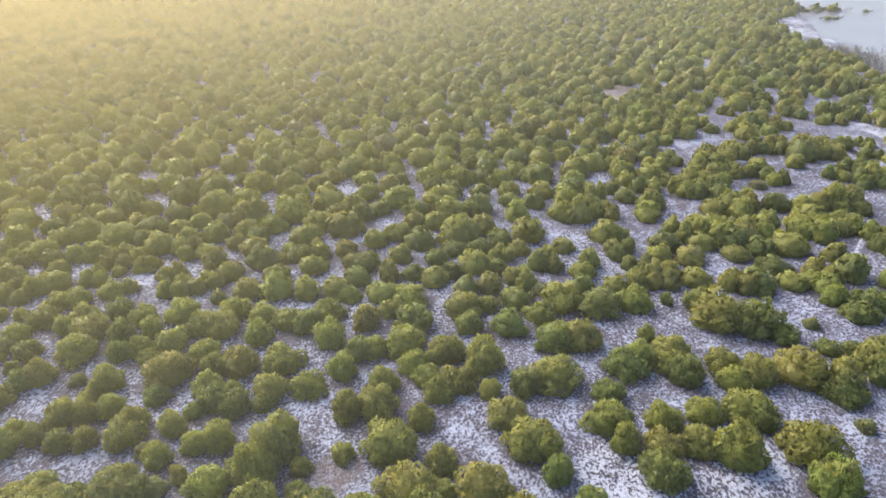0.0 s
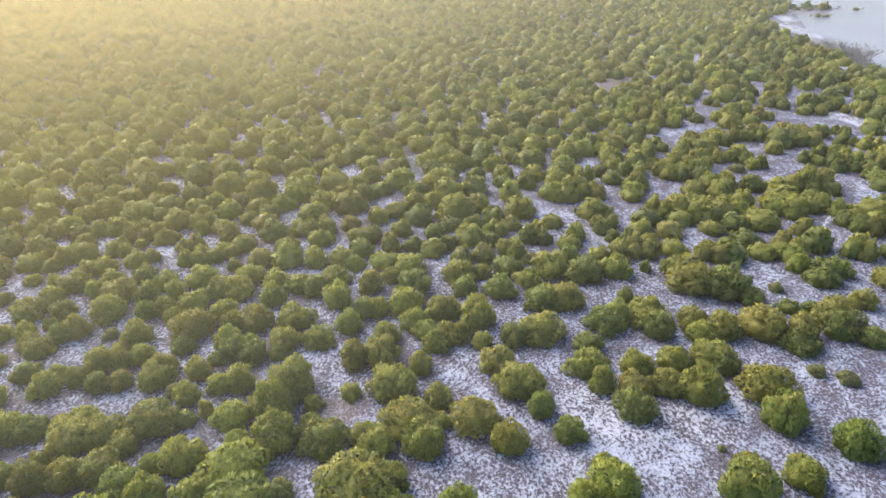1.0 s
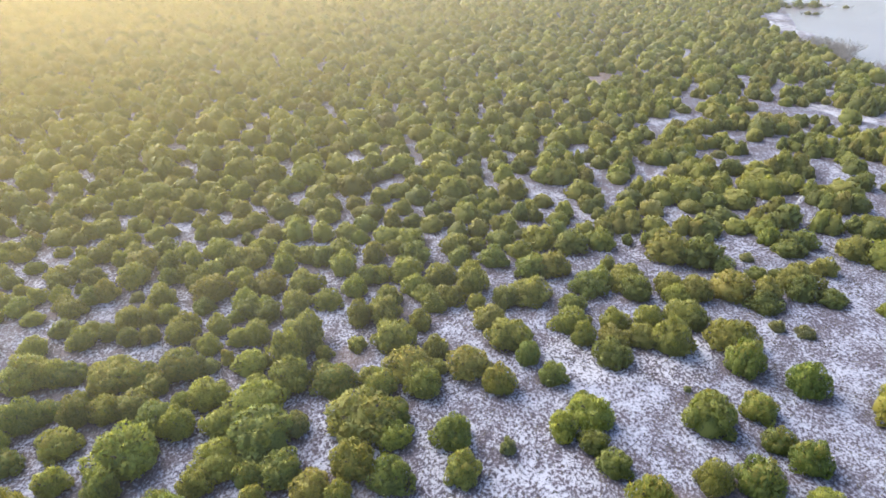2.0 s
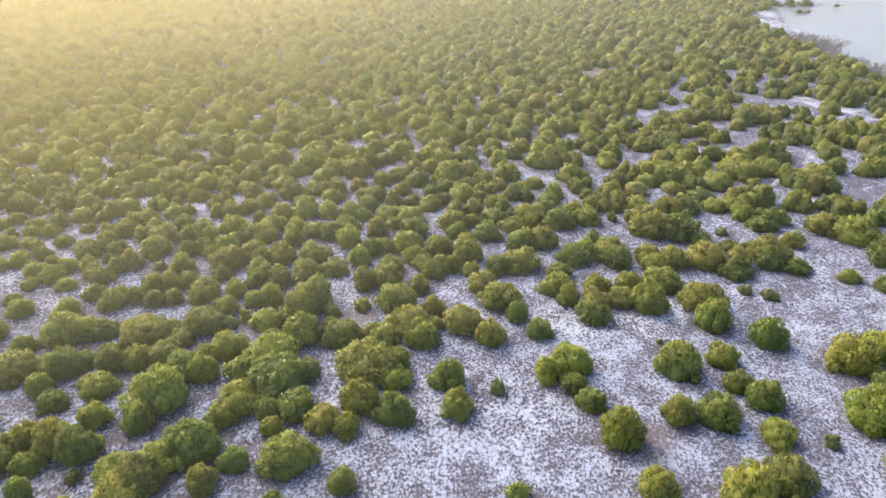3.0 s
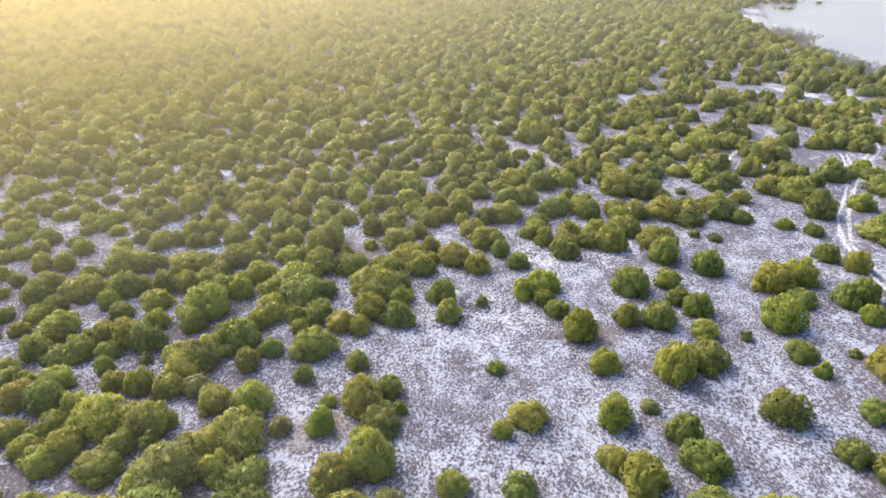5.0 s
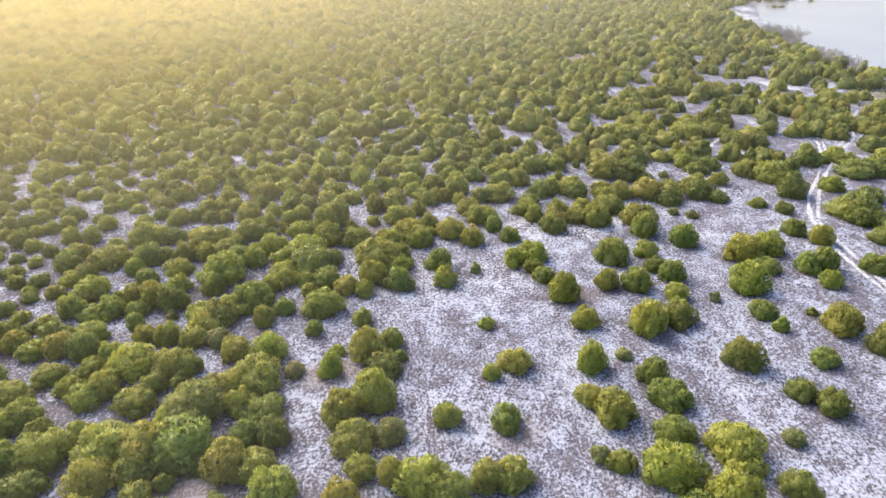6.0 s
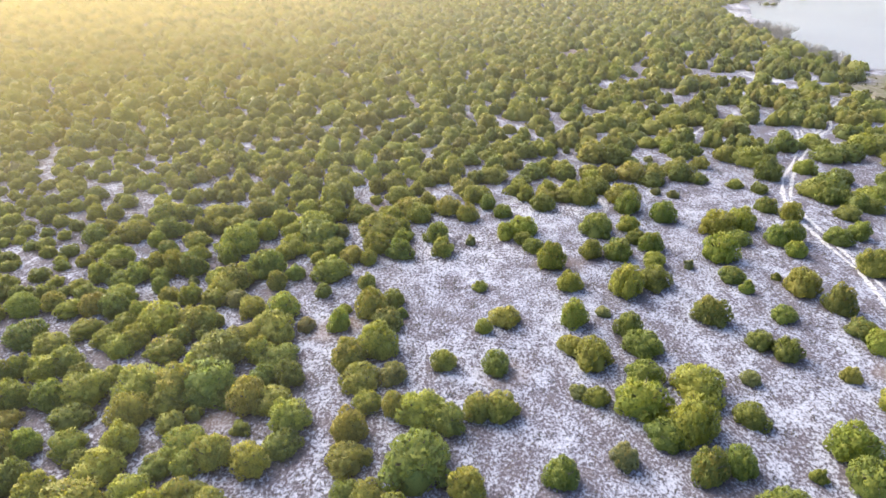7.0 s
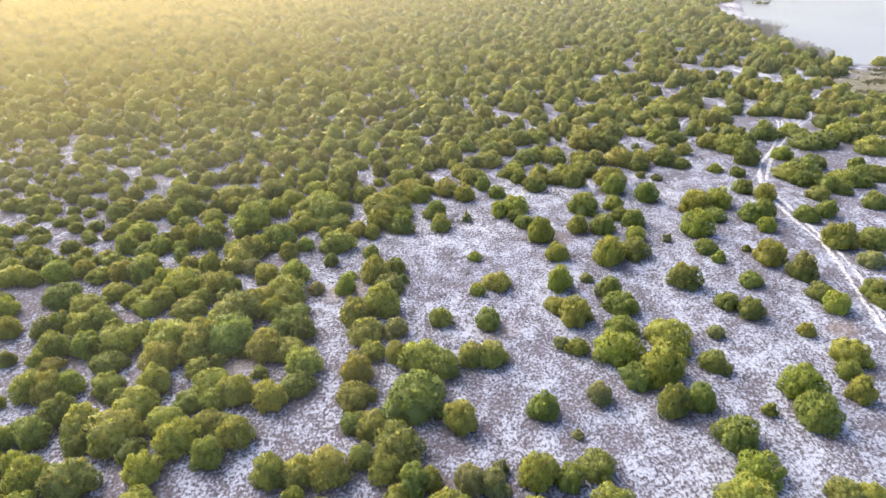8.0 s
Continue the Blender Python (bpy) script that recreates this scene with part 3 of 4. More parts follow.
bushes("dark", [(-40.8, 16.9, 2.2, 1.4), (-39.1, 13.1, 2.4, 1.5), (-36.8, 16.2, 1.8, 1.8), (-36.2, 6.1, 2.8, 2.9), (-33.9, 13.8, 2.5, 1.7), (-32.8, 10.8, 2.1, 2.2), (-30.4, 15.2, 3.0, 3.1), (-23.7, 12.2, 3.0, 2.9), (-22.0, 15.4, 2.6, 2.8), (-21.4, 16.3, 2.7, 2.8), (-20.5, 15.4, 3.8, 3.1), (-16.9, 14.0, 2.4, 1.8), (-12.6, 9.7, 1.7, 1.8), (-7.5, 11.8, 2.3, 1.9), (-3.9, 7.6, 2.2, 2.3), (28.1, 11.6, 4.0, 2.6), (38.2, 12.5, 3.1, 2.0), (43.9, 12.5, 1.4, 0.9), (62.2, 14.1, 3.9, 2.8)])
bushes("olive", [(-44.0, 7.4, 2.2, 2.3), (-41.6, 13.9, 2.6, 2.8), (-38.9, 8.9, 1.6, 1.7), (-38.9, 6.7, 2.4, 2.5), (-35.3, 16.4, 2.4, 2.5), (-30.9, 8.6, 2.0, 2.1), (-18.7, 11.6, 2.5, 2.7), (45.5, 9.7, 4.0, 3.3), (57.1, 14.1, 3.8, 4.0)])
bushes("grey", [(-29.5, 12.6, 1.5, 1.1), (-22.7, 8.0, 2.4, 1.8), (33.9, 15.6, 1.3, 1.3), (58.4, 8.5, 3.1, 2.1)])
bushes("green", [(-47.1, 6.4, 3.0, 2.7), (-41.5, 6.3, 2.7, 1.7), (-37.0, 9.1, 3.0, 1.8), (-36.9, 13.8, 2.5, 2.6), (-26.4, 13.1, 2.9, 1.8), (-24.6, 10.9, 3.5, 2.5), (-23.3, 14.0, 3.1, 2.1), (-20.4, 6.2, 3.2, 2.0), (-16.6, 6.0, 3.2, 2.9), (-14.6, 17.8, 1.7, 1.6), (-12.3, 14.3, 4.4, 2.8), (-9.6, 6.2, 1.7, 1.0), (-8.0, 17.8, 2.1, 1.9), (-6.5, 7.4, 2.5, 2.6), (6.5, 10.7, 1.8, 1.3), (17.5, 11.0, 3.1, 2.3), (24.1, 10.0, 3.9, 4.1), (29.6, 16.4, 3.2, 2.0)])
bushes("bright", [(49.4, 18.7, 2.6, 2.4)])
bushes("yellow", [(-33.8, 29.1, 1.8, 1.5), (-24.1, 28.6, 2.0, 1.6), (-7.2, 21.1, 3.2, 2.9), (13.5, 28.2, 2.1, 1.7), (25.0, 27.8, 2.7, 2.1), (38.9, 18.4, 4.4, 3.7), (41.9, 26.6, 5.2, 3.3)])
bushes("dark", [(-47.8, 24.9, 3.2, 2.7), (-44.3, 22.5, 2.7, 1.9), (-37.8, 26.4, 3.1, 3.0), (-36.4, 27.4, 2.4, 1.6), (-36.1, 21.3, 2.5, 1.7), (-33.2, 26.9, 2.6, 2.8), (-28.2, 28.1, 3.2, 2.2), (-26.8, 18.6, 2.6, 2.7), (-25.6, 26.2, 3.1, 2.6), (-15.6, 19.8, 2.1, 2.0), (-15.5, 24.0, 5.1, 3.2), (-13.0, 20.4, 3.6, 2.3), (-4.0, 26.9, 2.7, 2.2), (-3.9, 19.6, 3.4, 2.6), (1.2, 24.1, 3.0, 2.9), (13.3, 23.2, 2.5, 1.8), (14.4, 20.8, 3.0, 1.9), (24.1, 25.7, 3.9, 3.5), (25.4, 18.9, 3.7, 2.9), (29.1, 23.1, 2.7, 1.9), (30.6, 21.0, 3.1, 2.7), (43.2, 22.5, 3.1, 1.9), (48.6, 22.3, 3.0, 3.1), (50.6, 22.7, 3.4, 3.6)])
bushes("dark", [(57.2, 22.4, 3.1, 2.5), (60.9, 23.7, 2.7, 2.8)])
bushes("olive", [(-42.6, 25.8, 4.4, 2.7), (-30.7, 27.4, 2.8, 2.3), (-19.6, 19.0, 2.3, 2.1), (-18.4, 21.4, 3.6, 2.3), (-10.2, 18.6, 3.0, 2.0), (-7.1, 26.2, 5.3, 3.3), (21.9, 19.0, 2.6, 2.8), (29.2, 27.2, 3.1, 2.4)])
bushes("grey", [(-12.8, 25.4, 2.2, 2.1), (5.9, 22.9, 1.4, 1.5)])
bushes("green", [(-47.9, 27.6, 2.8, 2.3), (-45.4, 21.0, 2.6, 1.6), (-41.5, 18.3, 3.6, 2.4), (-38.3, 23.2, 2.2, 2.3), (-32.9, 23.3, 3.3, 2.0), (-31.1, 19.2, 2.5, 2.3), (-26.2, 22.0, 5.0, 3.7), (-23.3, 25.4, 2.7, 2.8), (-21.8, 29.3, 3.6, 2.5), (-17.0, 27.9, 4.6, 2.9), (-4.0, 24.2, 3.0, 1.9), (1.9, 20.3, 2.7, 2.4), (10.9, 24.9, 2.6, 2.5), (13.7, 26.4, 3.7, 2.8), (45.8, 27.8, 4.0, 3.3)])
bushes("yellow", [(-15.6, 35.4, 3.7, 3.9), (-14.6, 31.7, 3.5, 3.0)])
bushes("dark", [(-37.1, 32.7, 3.0, 1.9), (-29.3, 33.8, 1.2, 1.3), (-25.9, 33.6, 4.1, 2.6), (-11.6, 33.1, 2.1, 1.8), (-10.2, 31.2, 3.8, 2.5), (9.1, 35.0, 2.4, 2.5), (11.1, 32.1, 2.8, 2.1), (17.8, 35.2, 3.7, 2.4), (30.6, 33.6, 4.0, 3.7), (35.2, 30.3, 3.5, 3.3), (52.3, 33.2, 2.7, 2.6), (63.3, 30.3, 3.2, 2.1)])
bushes("olive", [(-51.6, 32.6, 2.3, 2.3), (-40.9, 32.2, 3.8, 3.1), (-27.6, 31.1, 2.6, 1.7), (-6.8, 31.8, 2.1, 2.0), (-5.8, 30.7, 2.8, 2.5), (2.9, 33.6, 3.6, 2.6)])
bushes("grey", [(-23.4, 33.9, 2.2, 1.4), (23.9, 30.3, 0.8, 0.5)])
bushes("green", [(-48.6, 32.5, 2.3, 2.4), (-39.1, 32.7, 3.2, 2.7), (-34.4, 33.8, 1.8, 1.2), (-32.9, 34.5, 2.1, 1.3), (-32.6, 31.6, 3.9, 2.4), (-30.3, 32.0, 3.3, 2.3), (-21.8, 35.1, 1.6, 1.7), (-19.1, 34.0, 3.5, 2.2), (-17.9, 31.4, 2.1, 1.3), (-3.1, 33.3, 4.3, 2.7), (-1.6, 30.9, 3.5, 2.8), (5.7, 30.9, 2.8, 2.7), (54.6, 30.4, 2.8, 2.9)])

# ---- the thicket behind: too many to count ----
PLACED, THICKET = [], []  # east, north, width, height, tone


def thicket(tone, places):
    for x, y, wide, high in places:
        TAKEN.append((x, y, wide / 2))
        PLACED.append((x, y, wide, high, tone))


thicket("dark", [(70.1, 26.7, 2.9, 2.9)])
thicket("bright", [(-20.7, 45.4, 2.0, 1.6), (-3.3, 49.2, 3.0, 2.2), (66.8, 49.6, 3.2, 2.7)])
thicket("yellow", [(-31.1, 43.1, 2.5, 2.1), (-9.0, 42.5, 2.7, 2.8), (-2.2, 41.2, 2.5, 2.2), (-0.6, 45.0, 2.9, 2.0), (1.1, 46.5, 3.5, 2.2), (7.4, 38.3, 4.6, 2.9), (14.7, 40.8, 3.9, 2.4), (15.4, 38.4, 2.5, 2.6), (19.5, 41.1, 2.9, 2.4), (23.6, 41.9, 3.1, 2.0)])
thicket("dark", [(-44.2, 49.2, 1.5, 1.3), (-41.7, 46.7, 2.2, 2.3), (-36.2, 39.5, 2.0, 2.1), (-33.6, 38.8, 2.2, 2.0), (-27.7, 44.9, 2.6, 1.7), (-23.3, 42.8, 1.9, 1.2), (-21.8, 43.8, 2.6, 2.7), (-19.7, 43.3, 3.2, 2.0), (-17.1, 43.7, 2.2, 1.5), (7.7, 45.8, 2.9, 2.5), (15.6, 44.8, 2.8, 1.7), (18.2, 48.4, 4.0, 2.5), (23.6, 47.0, 3.3, 3.1), (28.5, 40.8, 2.3, 2.4), (37.8, 44.4, 3.4, 2.1), (43.2, 46.6, 2.8, 3.0), (46.2, 45.2, 2.7, 1.7), (54.6, 40.6, 2.4, 1.9), (59.1, 47.1, 4.1, 4.3), (64.3, 36.6, 4.2, 2.7), (65.5, 40.0, 5.2, 3.3), (66.6, 33.7, 3.2, 2.5), (68.2, 32.4, 2.9, 2.0), (69.9, 44.3, 3.6, 2.5)])
thicket("dark", [(73.1, 36.2, 4.0, 3.5), (77.3, 43.7, 2.5, 2.4), (78.4, 38.9, 4.2, 2.6)])
thicket("olive", [(-44.1, 45.3, 2.4, 1.9), (-43.0, 44.3, 2.9, 1.8), (-40.3, 47.5, 2.6, 2.7), (-38.5, 40.6, 1.8, 1.6), (-33.0, 42.2, 2.3, 2.4), (-31.5, 39.1, 2.0, 2.1), (-28.1, 41.4, 2.4, 2.4), (-27.6, 48.1, 4.4, 2.8), (-21.0, 49.1, 3.5, 2.8), (-16.9, 45.4, 3.3, 2.4), (-14.5, 38.2, 4.0, 4.1), (-0.3, 36.2, 2.5, 2.4), (5.6, 41.5, 3.6, 2.4), (10.8, 47.0, 4.4, 2.8), (18.5, 37.7, 3.4, 2.4), (21.8, 38.3, 3.4, 2.3), (28.0, 49.0, 3.4, 2.1), (30.6, 46.9, 3.2, 3.0), (31.1, 37.7, 4.0, 3.2), (35.2, 47.4, 4.5, 2.8), (38.9, 46.2, 2.9, 3.0), (43.9, 48.9, 4.0, 3.3), (63.2, 39.2, 4.4, 2.7)])
thicket("grey", [(-36.4, 47.2, 1.6, 1.2), (37.3, 40.1, 1.5, 1.1), (39.8, 39.0, 1.7, 1.1)])
thicket("green", [(-45.8, 47.4, 1.9, 1.9), (-38.5, 38.4, 2.8, 2.3), (-35.1, 42.1, 2.8, 2.6), (-33.2, 46.7, 2.9, 2.5), (-28.3, 39.5, 3.1, 2.6), (-24.5, 40.5, 2.2, 2.3), (-24.4, 37.0, 2.2, 2.4), (-23.5, 49.1, 2.2, 2.3), (-23.1, 46.1, 2.7, 2.1), (-21.7, 38.5, 2.4, 1.8), (-19.7, 38.9, 2.9, 2.7), (-16.7, 49.6, 3.8, 2.6), (-13.3, 46.1, 3.1, 1.9), (-10.4, 48.2, 2.7, 2.7), (-8.8, 37.5, 2.0, 1.4), (-6.3, 42.8, 3.6, 3.2), (-6.1, 46.3, 2.7, 2.4), (-4.9, 38.2, 4.7, 3.0), (-1.8, 47.2, 2.7, 1.8), (3.9, 49.2, 3.6, 3.8), (4.3, 45.1, 2.1, 1.9), (19.7, 49.8, 2.9, 2.7), (22.6, 49.1, 3.5, 2.2), (24.4, 36.9, 3.6, 3.8)])
thicket("green", [(27.6, 42.3, 4.0, 2.5), (28.0, 46.1, 3.2, 2.3), (51.5, 42.8, 2.1, 1.5), (70.5, 36.5, 4.1, 2.6)])
thicket("bright", [(-20.2, 53.9, 2.8, 3.0), (-11.7, 62.4, 2.8, 1.8), (45.9, 60.6, 2.5, 2.7), (46.3, 62.9, 2.7, 2.4), (75.4, 64.0, 3.2, 2.6), (84.2, 60.4, 4.9, 3.9)])
thicket("yellow", [(-45.9, 61.0, 3.1, 1.9), (-34.6, 66.7, 4.1, 2.9), (-32.2, 51.9, 2.6, 2.1), (-27.5, 67.8, 3.3, 2.1), (-13.5, 58.3, 3.8, 2.4), (-4.4, 52.7, 4.2, 2.6), (21.7, 53.6, 1.8, 1.9), (22.2, 60.0, 4.0, 2.7), (35.7, 64.0, 4.0, 3.6)])
thicket("dark", [(-46.8, 52.6, 2.4, 1.8), (-44.0, 51.6, 2.7, 1.9), (-37.6, 59.0, 3.1, 2.3), (-35.3, 54.1, 2.8, 3.0), (-34.1, 51.3, 2.2, 2.3), (-15.5, 56.3, 3.2, 2.5), (-11.1, 66.0, 3.4, 2.5), (-9.0, 51.4, 3.3, 2.1), (-4.1, 67.4, 3.0, 1.9), (-3.3, 57.1, 4.3, 2.7), (2.6, 63.5, 2.9, 2.6), (2.6, 55.9, 2.9, 2.5), (6.5, 68.7, 3.1, 1.9), (7.2, 55.7, 3.9, 2.5), (8.4, 61.0, 3.5, 2.2), (11.7, 53.0, 4.4, 2.7), (13.6, 69.9, 4.6, 2.9), (16.9, 63.4, 3.1, 2.5), (17.9, 59.4, 4.7, 2.9), (25.3, 68.9, 4.4, 2.8), (26.2, 60.7, 1.6, 1.6), (29.6, 59.8, 3.2, 3.3), (34.2, 55.5, 4.1, 4.1), (36.5, 53.6, 2.9, 1.8)])
thicket("dark", [(38.1, 64.0, 3.9, 3.1), (40.1, 51.4, 2.2, 1.4), (42.5, 68.2, 3.4, 2.1), (42.6, 51.3, 1.9, 1.2), (47.2, 57.3, 3.4, 2.1), (48.2, 59.1, 3.4, 2.7), (50.4, 59.5, 2.9, 2.4), (51.2, 66.5, 3.5, 3.4), (61.0, 63.4, 4.2, 2.9), (64.8, 59.0, 2.3, 2.4), (69.1, 61.8, 3.9, 4.0), (72.3, 62.7, 2.4, 1.5), (74.9, 55.6, 4.9, 3.1), (76.3, 61.6, 3.7, 2.3), (78.5, 56.4, 4.9, 3.4), (86.4, 69.2, 5.3, 3.3), (86.7, 58.9, 5.8, 4.0)])
thicket("olive", [(-56.0, 67.3, 3.8, 2.4), (-51.7, 58.8, 2.1, 1.3), (-51.5, 62.2, 2.4, 1.8), (-50.6, 69.5, 2.7, 1.7), (-49.1, 52.7, 2.7, 1.7), (-45.7, 57.5, 3.5, 2.2), (-39.2, 55.3, 4.1, 2.6), (-39.0, 64.5, 2.0, 1.9), (-29.7, 65.2, 4.2, 2.6), (-27.0, 56.1, 3.7, 2.3), (-24.7, 56.0, 3.8, 2.7), (-24.2, 63.5, 3.5, 2.2), (-17.7, 57.0, 3.3, 2.1), (-8.9, 56.7, 3.0, 3.1), (-7.1, 67.2, 2.7, 2.8), (-6.5, 59.1, 2.7, 1.7), (0.9, 50.9, 2.5, 2.6), (2.1, 59.4, 4.2, 2.6), (4.9, 60.1, 2.8, 1.8), (5.5, 64.3, 3.2, 2.5), (14.3, 53.4, 4.1, 3.2), (24.4, 64.7, 4.9, 3.1), (27.3, 65.9, 4.9, 3.3), (30.9, 57.0, 5.5, 3.9)])
thicket("olive", [(49.0, 52.4, 2.6, 2.2), (55.4, 56.8, 4.0, 3.2)])
thicket("grey", [(40.8, 55.8, 1.5, 1.2)])
thicket("green", [(-54.3, 62.7, 3.6, 2.3), (-50.6, 64.2, 2.7, 2.8), (-49.1, 58.7, 1.7, 1.5), (-48.9, 65.4, 3.9, 2.4), (-46.8, 54.3, 2.7, 2.2), (-44.5, 66.8, 4.0, 2.5), (-44.1, 61.6, 3.1, 2.1), (-42.3, 55.7, 2.2, 2.3), (-41.4, 58.4, 3.0, 2.3), (-40.7, 63.5, 3.0, 2.1), (-38.6, 51.5, 3.9, 2.4), (-34.3, 57.7, 3.1, 2.2), (-32.9, 63.8, 4.1, 2.5), (-32.5, 55.6, 2.3, 2.5), (-30.7, 50.2, 2.2, 1.8), (-30.2, 58.5, 3.8, 2.5), (-29.4, 53.3, 3.6, 2.2), (-25.2, 51.4, 2.9, 1.9), (-24.4, 59.5, 3.3, 2.2), (-20.6, 58.2, 3.3, 2.1), (-20.4, 63.3, 3.5, 3.3), (-17.2, 69.3, 3.5, 2.2), (-16.8, 63.2, 3.2, 2.7), (-13.3, 63.4, 3.6, 2.2)])
thicket("green", [(-12.4, 53.4, 3.1, 3.3), (-7.8, 51.8, 3.1, 2.0), (-7.5, 62.6, 3.6, 2.2), (-4.2, 61.4, 4.2, 2.6), (-1.4, 65.9, 3.3, 2.2), (-0.3, 50.6, 3.1, 2.7), (3.9, 68.9, 3.8, 3.2), (9.6, 65.4, 4.4, 2.8), (10.8, 57.8, 3.4, 2.1), (14.0, 60.8, 4.8, 3.0), (18.9, 69.8, 2.7, 2.8), (21.1, 64.1, 3.2, 2.0), (23.5, 51.0, 3.5, 2.2), (31.3, 65.3, 3.2, 2.1), (43.0, 64.4, 3.2, 2.0), (46.6, 65.5, 4.5, 3.0), (56.1, 64.4, 4.1, 3.7), (59.2, 54.7, 5.5, 3.4), (63.9, 63.4, 4.2, 2.6), (77.2, 66.2, 2.9, 2.2), (86.0, 52.2, 5.5, 3.4)])
thicket("bright", [(87.7, 83.8, 3.6, 3.8)])
thicket("yellow", [(33.8, 78.1, 4.2, 3.4), (62.2, 87.7, 5.2, 4.8), (75.9, 78.8, 4.7, 3.4)])
thicket("dark", [(-52.3, 71.4, 3.4, 2.2), (-24.1, 71.0, 3.8, 2.8), (-19.8, 72.4, 3.1, 2.0), (-10.4, 70.1, 3.9, 2.4), (-1.1, 71.2, 3.2, 2.0), (1.3, 73.7, 3.2, 2.0), (23.6, 73.0, 4.7, 2.9), (42.8, 73.2, 3.6, 2.3), (51.9, 87.6, 3.5, 3.0), (60.0, 72.8, 4.2, 3.8), (63.2, 71.8, 5.5, 3.7), (70.7, 80.1, 3.4, 3.0), (73.7, 87.1, 3.6, 2.8), (81.2, 78.9, 4.6, 3.6), (81.7, 83.3, 5.7, 4.2), (83.1, 77.1, 4.5, 2.8), (84.3, 89.3, 6.2, 3.9), (84.6, 79.0, 4.6, 2.9), (89.1, 86.6, 6.0, 3.8)])
thicket("olive", [(-61.4, 73.4, 4.1, 2.5), (-58.1, 74.7, 3.1, 1.9), (-44.6, 71.5, 4.2, 2.9), (-29.2, 76.1, 3.2, 2.0), (-22.0, 71.3, 2.3, 1.4), (-13.6, 74.0, 3.2, 2.0), (-12.0, 70.6, 3.1, 1.9), (10.1, 73.6, 3.2, 2.0), (16.3, 74.4, 3.2, 2.0), (32.5, 70.8, 3.7, 2.3), (33.1, 89.2, 4.6, 3.5), (39.1, 71.7, 3.0, 1.9), (41.6, 86.0, 3.3, 2.6), (48.1, 89.6, 4.6, 2.9), (51.8, 70.9, 2.6, 2.7), (60.2, 88.0, 5.3, 3.5), (64.2, 89.4, 5.2, 3.2), (91.2, 81.5, 5.8, 3.6), (93.7, 79.0, 5.6, 3.5)])
thicket("green", [(-57.4, 70.9, 4.0, 2.5), (-50.0, 72.7, 2.7, 2.5), (-47.3, 72.9, 3.5, 2.8), (-42.4, 71.6, 4.3, 2.7), (-39.6, 70.4, 3.3, 2.1), (-35.4, 74.0, 4.5, 2.8), (-32.4, 73.4, 3.0, 2.0), (-21.3, 73.8, 2.4, 1.5), (-17.9, 72.9, 4.7, 3.0), (-5.9, 72.1, 3.2, 2.4), (7.6, 72.2, 4.0, 2.5), (19.9, 85.6, 7.6, 4.8), (24.4, 85.4, 4.6, 2.8), (30.9, 83.9, 3.3, 2.1), (31.5, 85.8, 3.8, 2.4), (37.5, 79.3, 5.9, 3.7), (40.6, 77.2, 6.2, 3.9), (45.3, 79.0, 5.8, 3.7), (45.8, 86.7, 5.5, 3.4), (52.9, 78.4, 6.1, 3.8), (57.8, 79.5, 5.0, 3.1), (61.2, 76.2, 4.8, 3.0), (62.9, 86.2, 5.2, 3.3)])
thicket("bright", [(75.4, 91.3, 3.6, 2.2), (91.5, 102.8, 3.3, 2.3)])
thicket("yellow", [(41.0, 94.8, 7.0, 4.4)])
thicket("dark", [(29.5, 91.4, 3.5, 2.2), (38.2, 97.7, 2.9, 2.0), (39.4, 100.1, 2.5, 1.6), (42.1, 108.2, 5.2, 3.2), (43.5, 92.5, 5.8, 3.6), (55.3, 101.2, 4.8, 3.1), (57.2, 98.9, 4.7, 3.3), (68.8, 100.0, 4.7, 3.3), (72.3, 96.4, 5.5, 3.5), (73.9, 103.8, 4.7, 2.9), (74.6, 94.7, 5.4, 3.4), (88.4, 92.5, 4.0, 3.3), (88.8, 105.1, 5.7, 3.5)])
thicket("olive", [(45.9, 97.4, 6.0, 3.7), (50.5, 107.4, 7.5, 4.7), (50.8, 102.3, 4.9, 3.0), (96.8, 98.1, 3.0, 2.9)])
thicket("grey", [(53.2, 96.0, 2.8, 1.7)])
thicket("green", [(24.2, 91.9, 4.0, 3.2), (31.4, 98.2, 3.7, 2.3), (31.6, 105.6, 4.2, 2.7), (31.7, 102.8, 5.0, 3.4), (33.8, 94.5, 5.3, 3.3), (38.7, 105.1, 5.6, 3.5), (47.2, 103.2, 7.4, 4.6), (56.8, 103.9, 3.6, 2.8), (57.6, 106.4, 3.1, 1.9), (64.4, 105.9, 3.6, 3.0), (74.2, 98.4, 5.4, 4.3), (78.6, 96.8, 4.3, 4.0), (80.2, 99.5, 4.4, 3.9), (80.8, 93.9, 4.2, 3.6), (84.4, 108.0, 4.7, 3.3), (89.8, 100.2, 4.9, 3.1), (96.1, 101.1, 5.4, 3.3)])
thicket("dark", [(38.9, 115.2, 6.8, 4.2), (57.3, 126.9, 3.4, 2.1), (60.7, 114.0, 5.2, 3.2), (78.6, 115.4, 3.7, 3.2), (81.1, 110.7, 4.8, 3.0), (84.1, 117.3, 4.2, 2.6), (97.8, 129.9, 6.6, 4.4), (99.3, 125.7, 7.7, 4.8), (102.5, 118.8, 4.2, 4.4), (105.2, 122.9, 3.7, 2.6), (112.6, 125.8, 4.9, 4.0), (116.2, 119.8, 7.1, 4.4)])
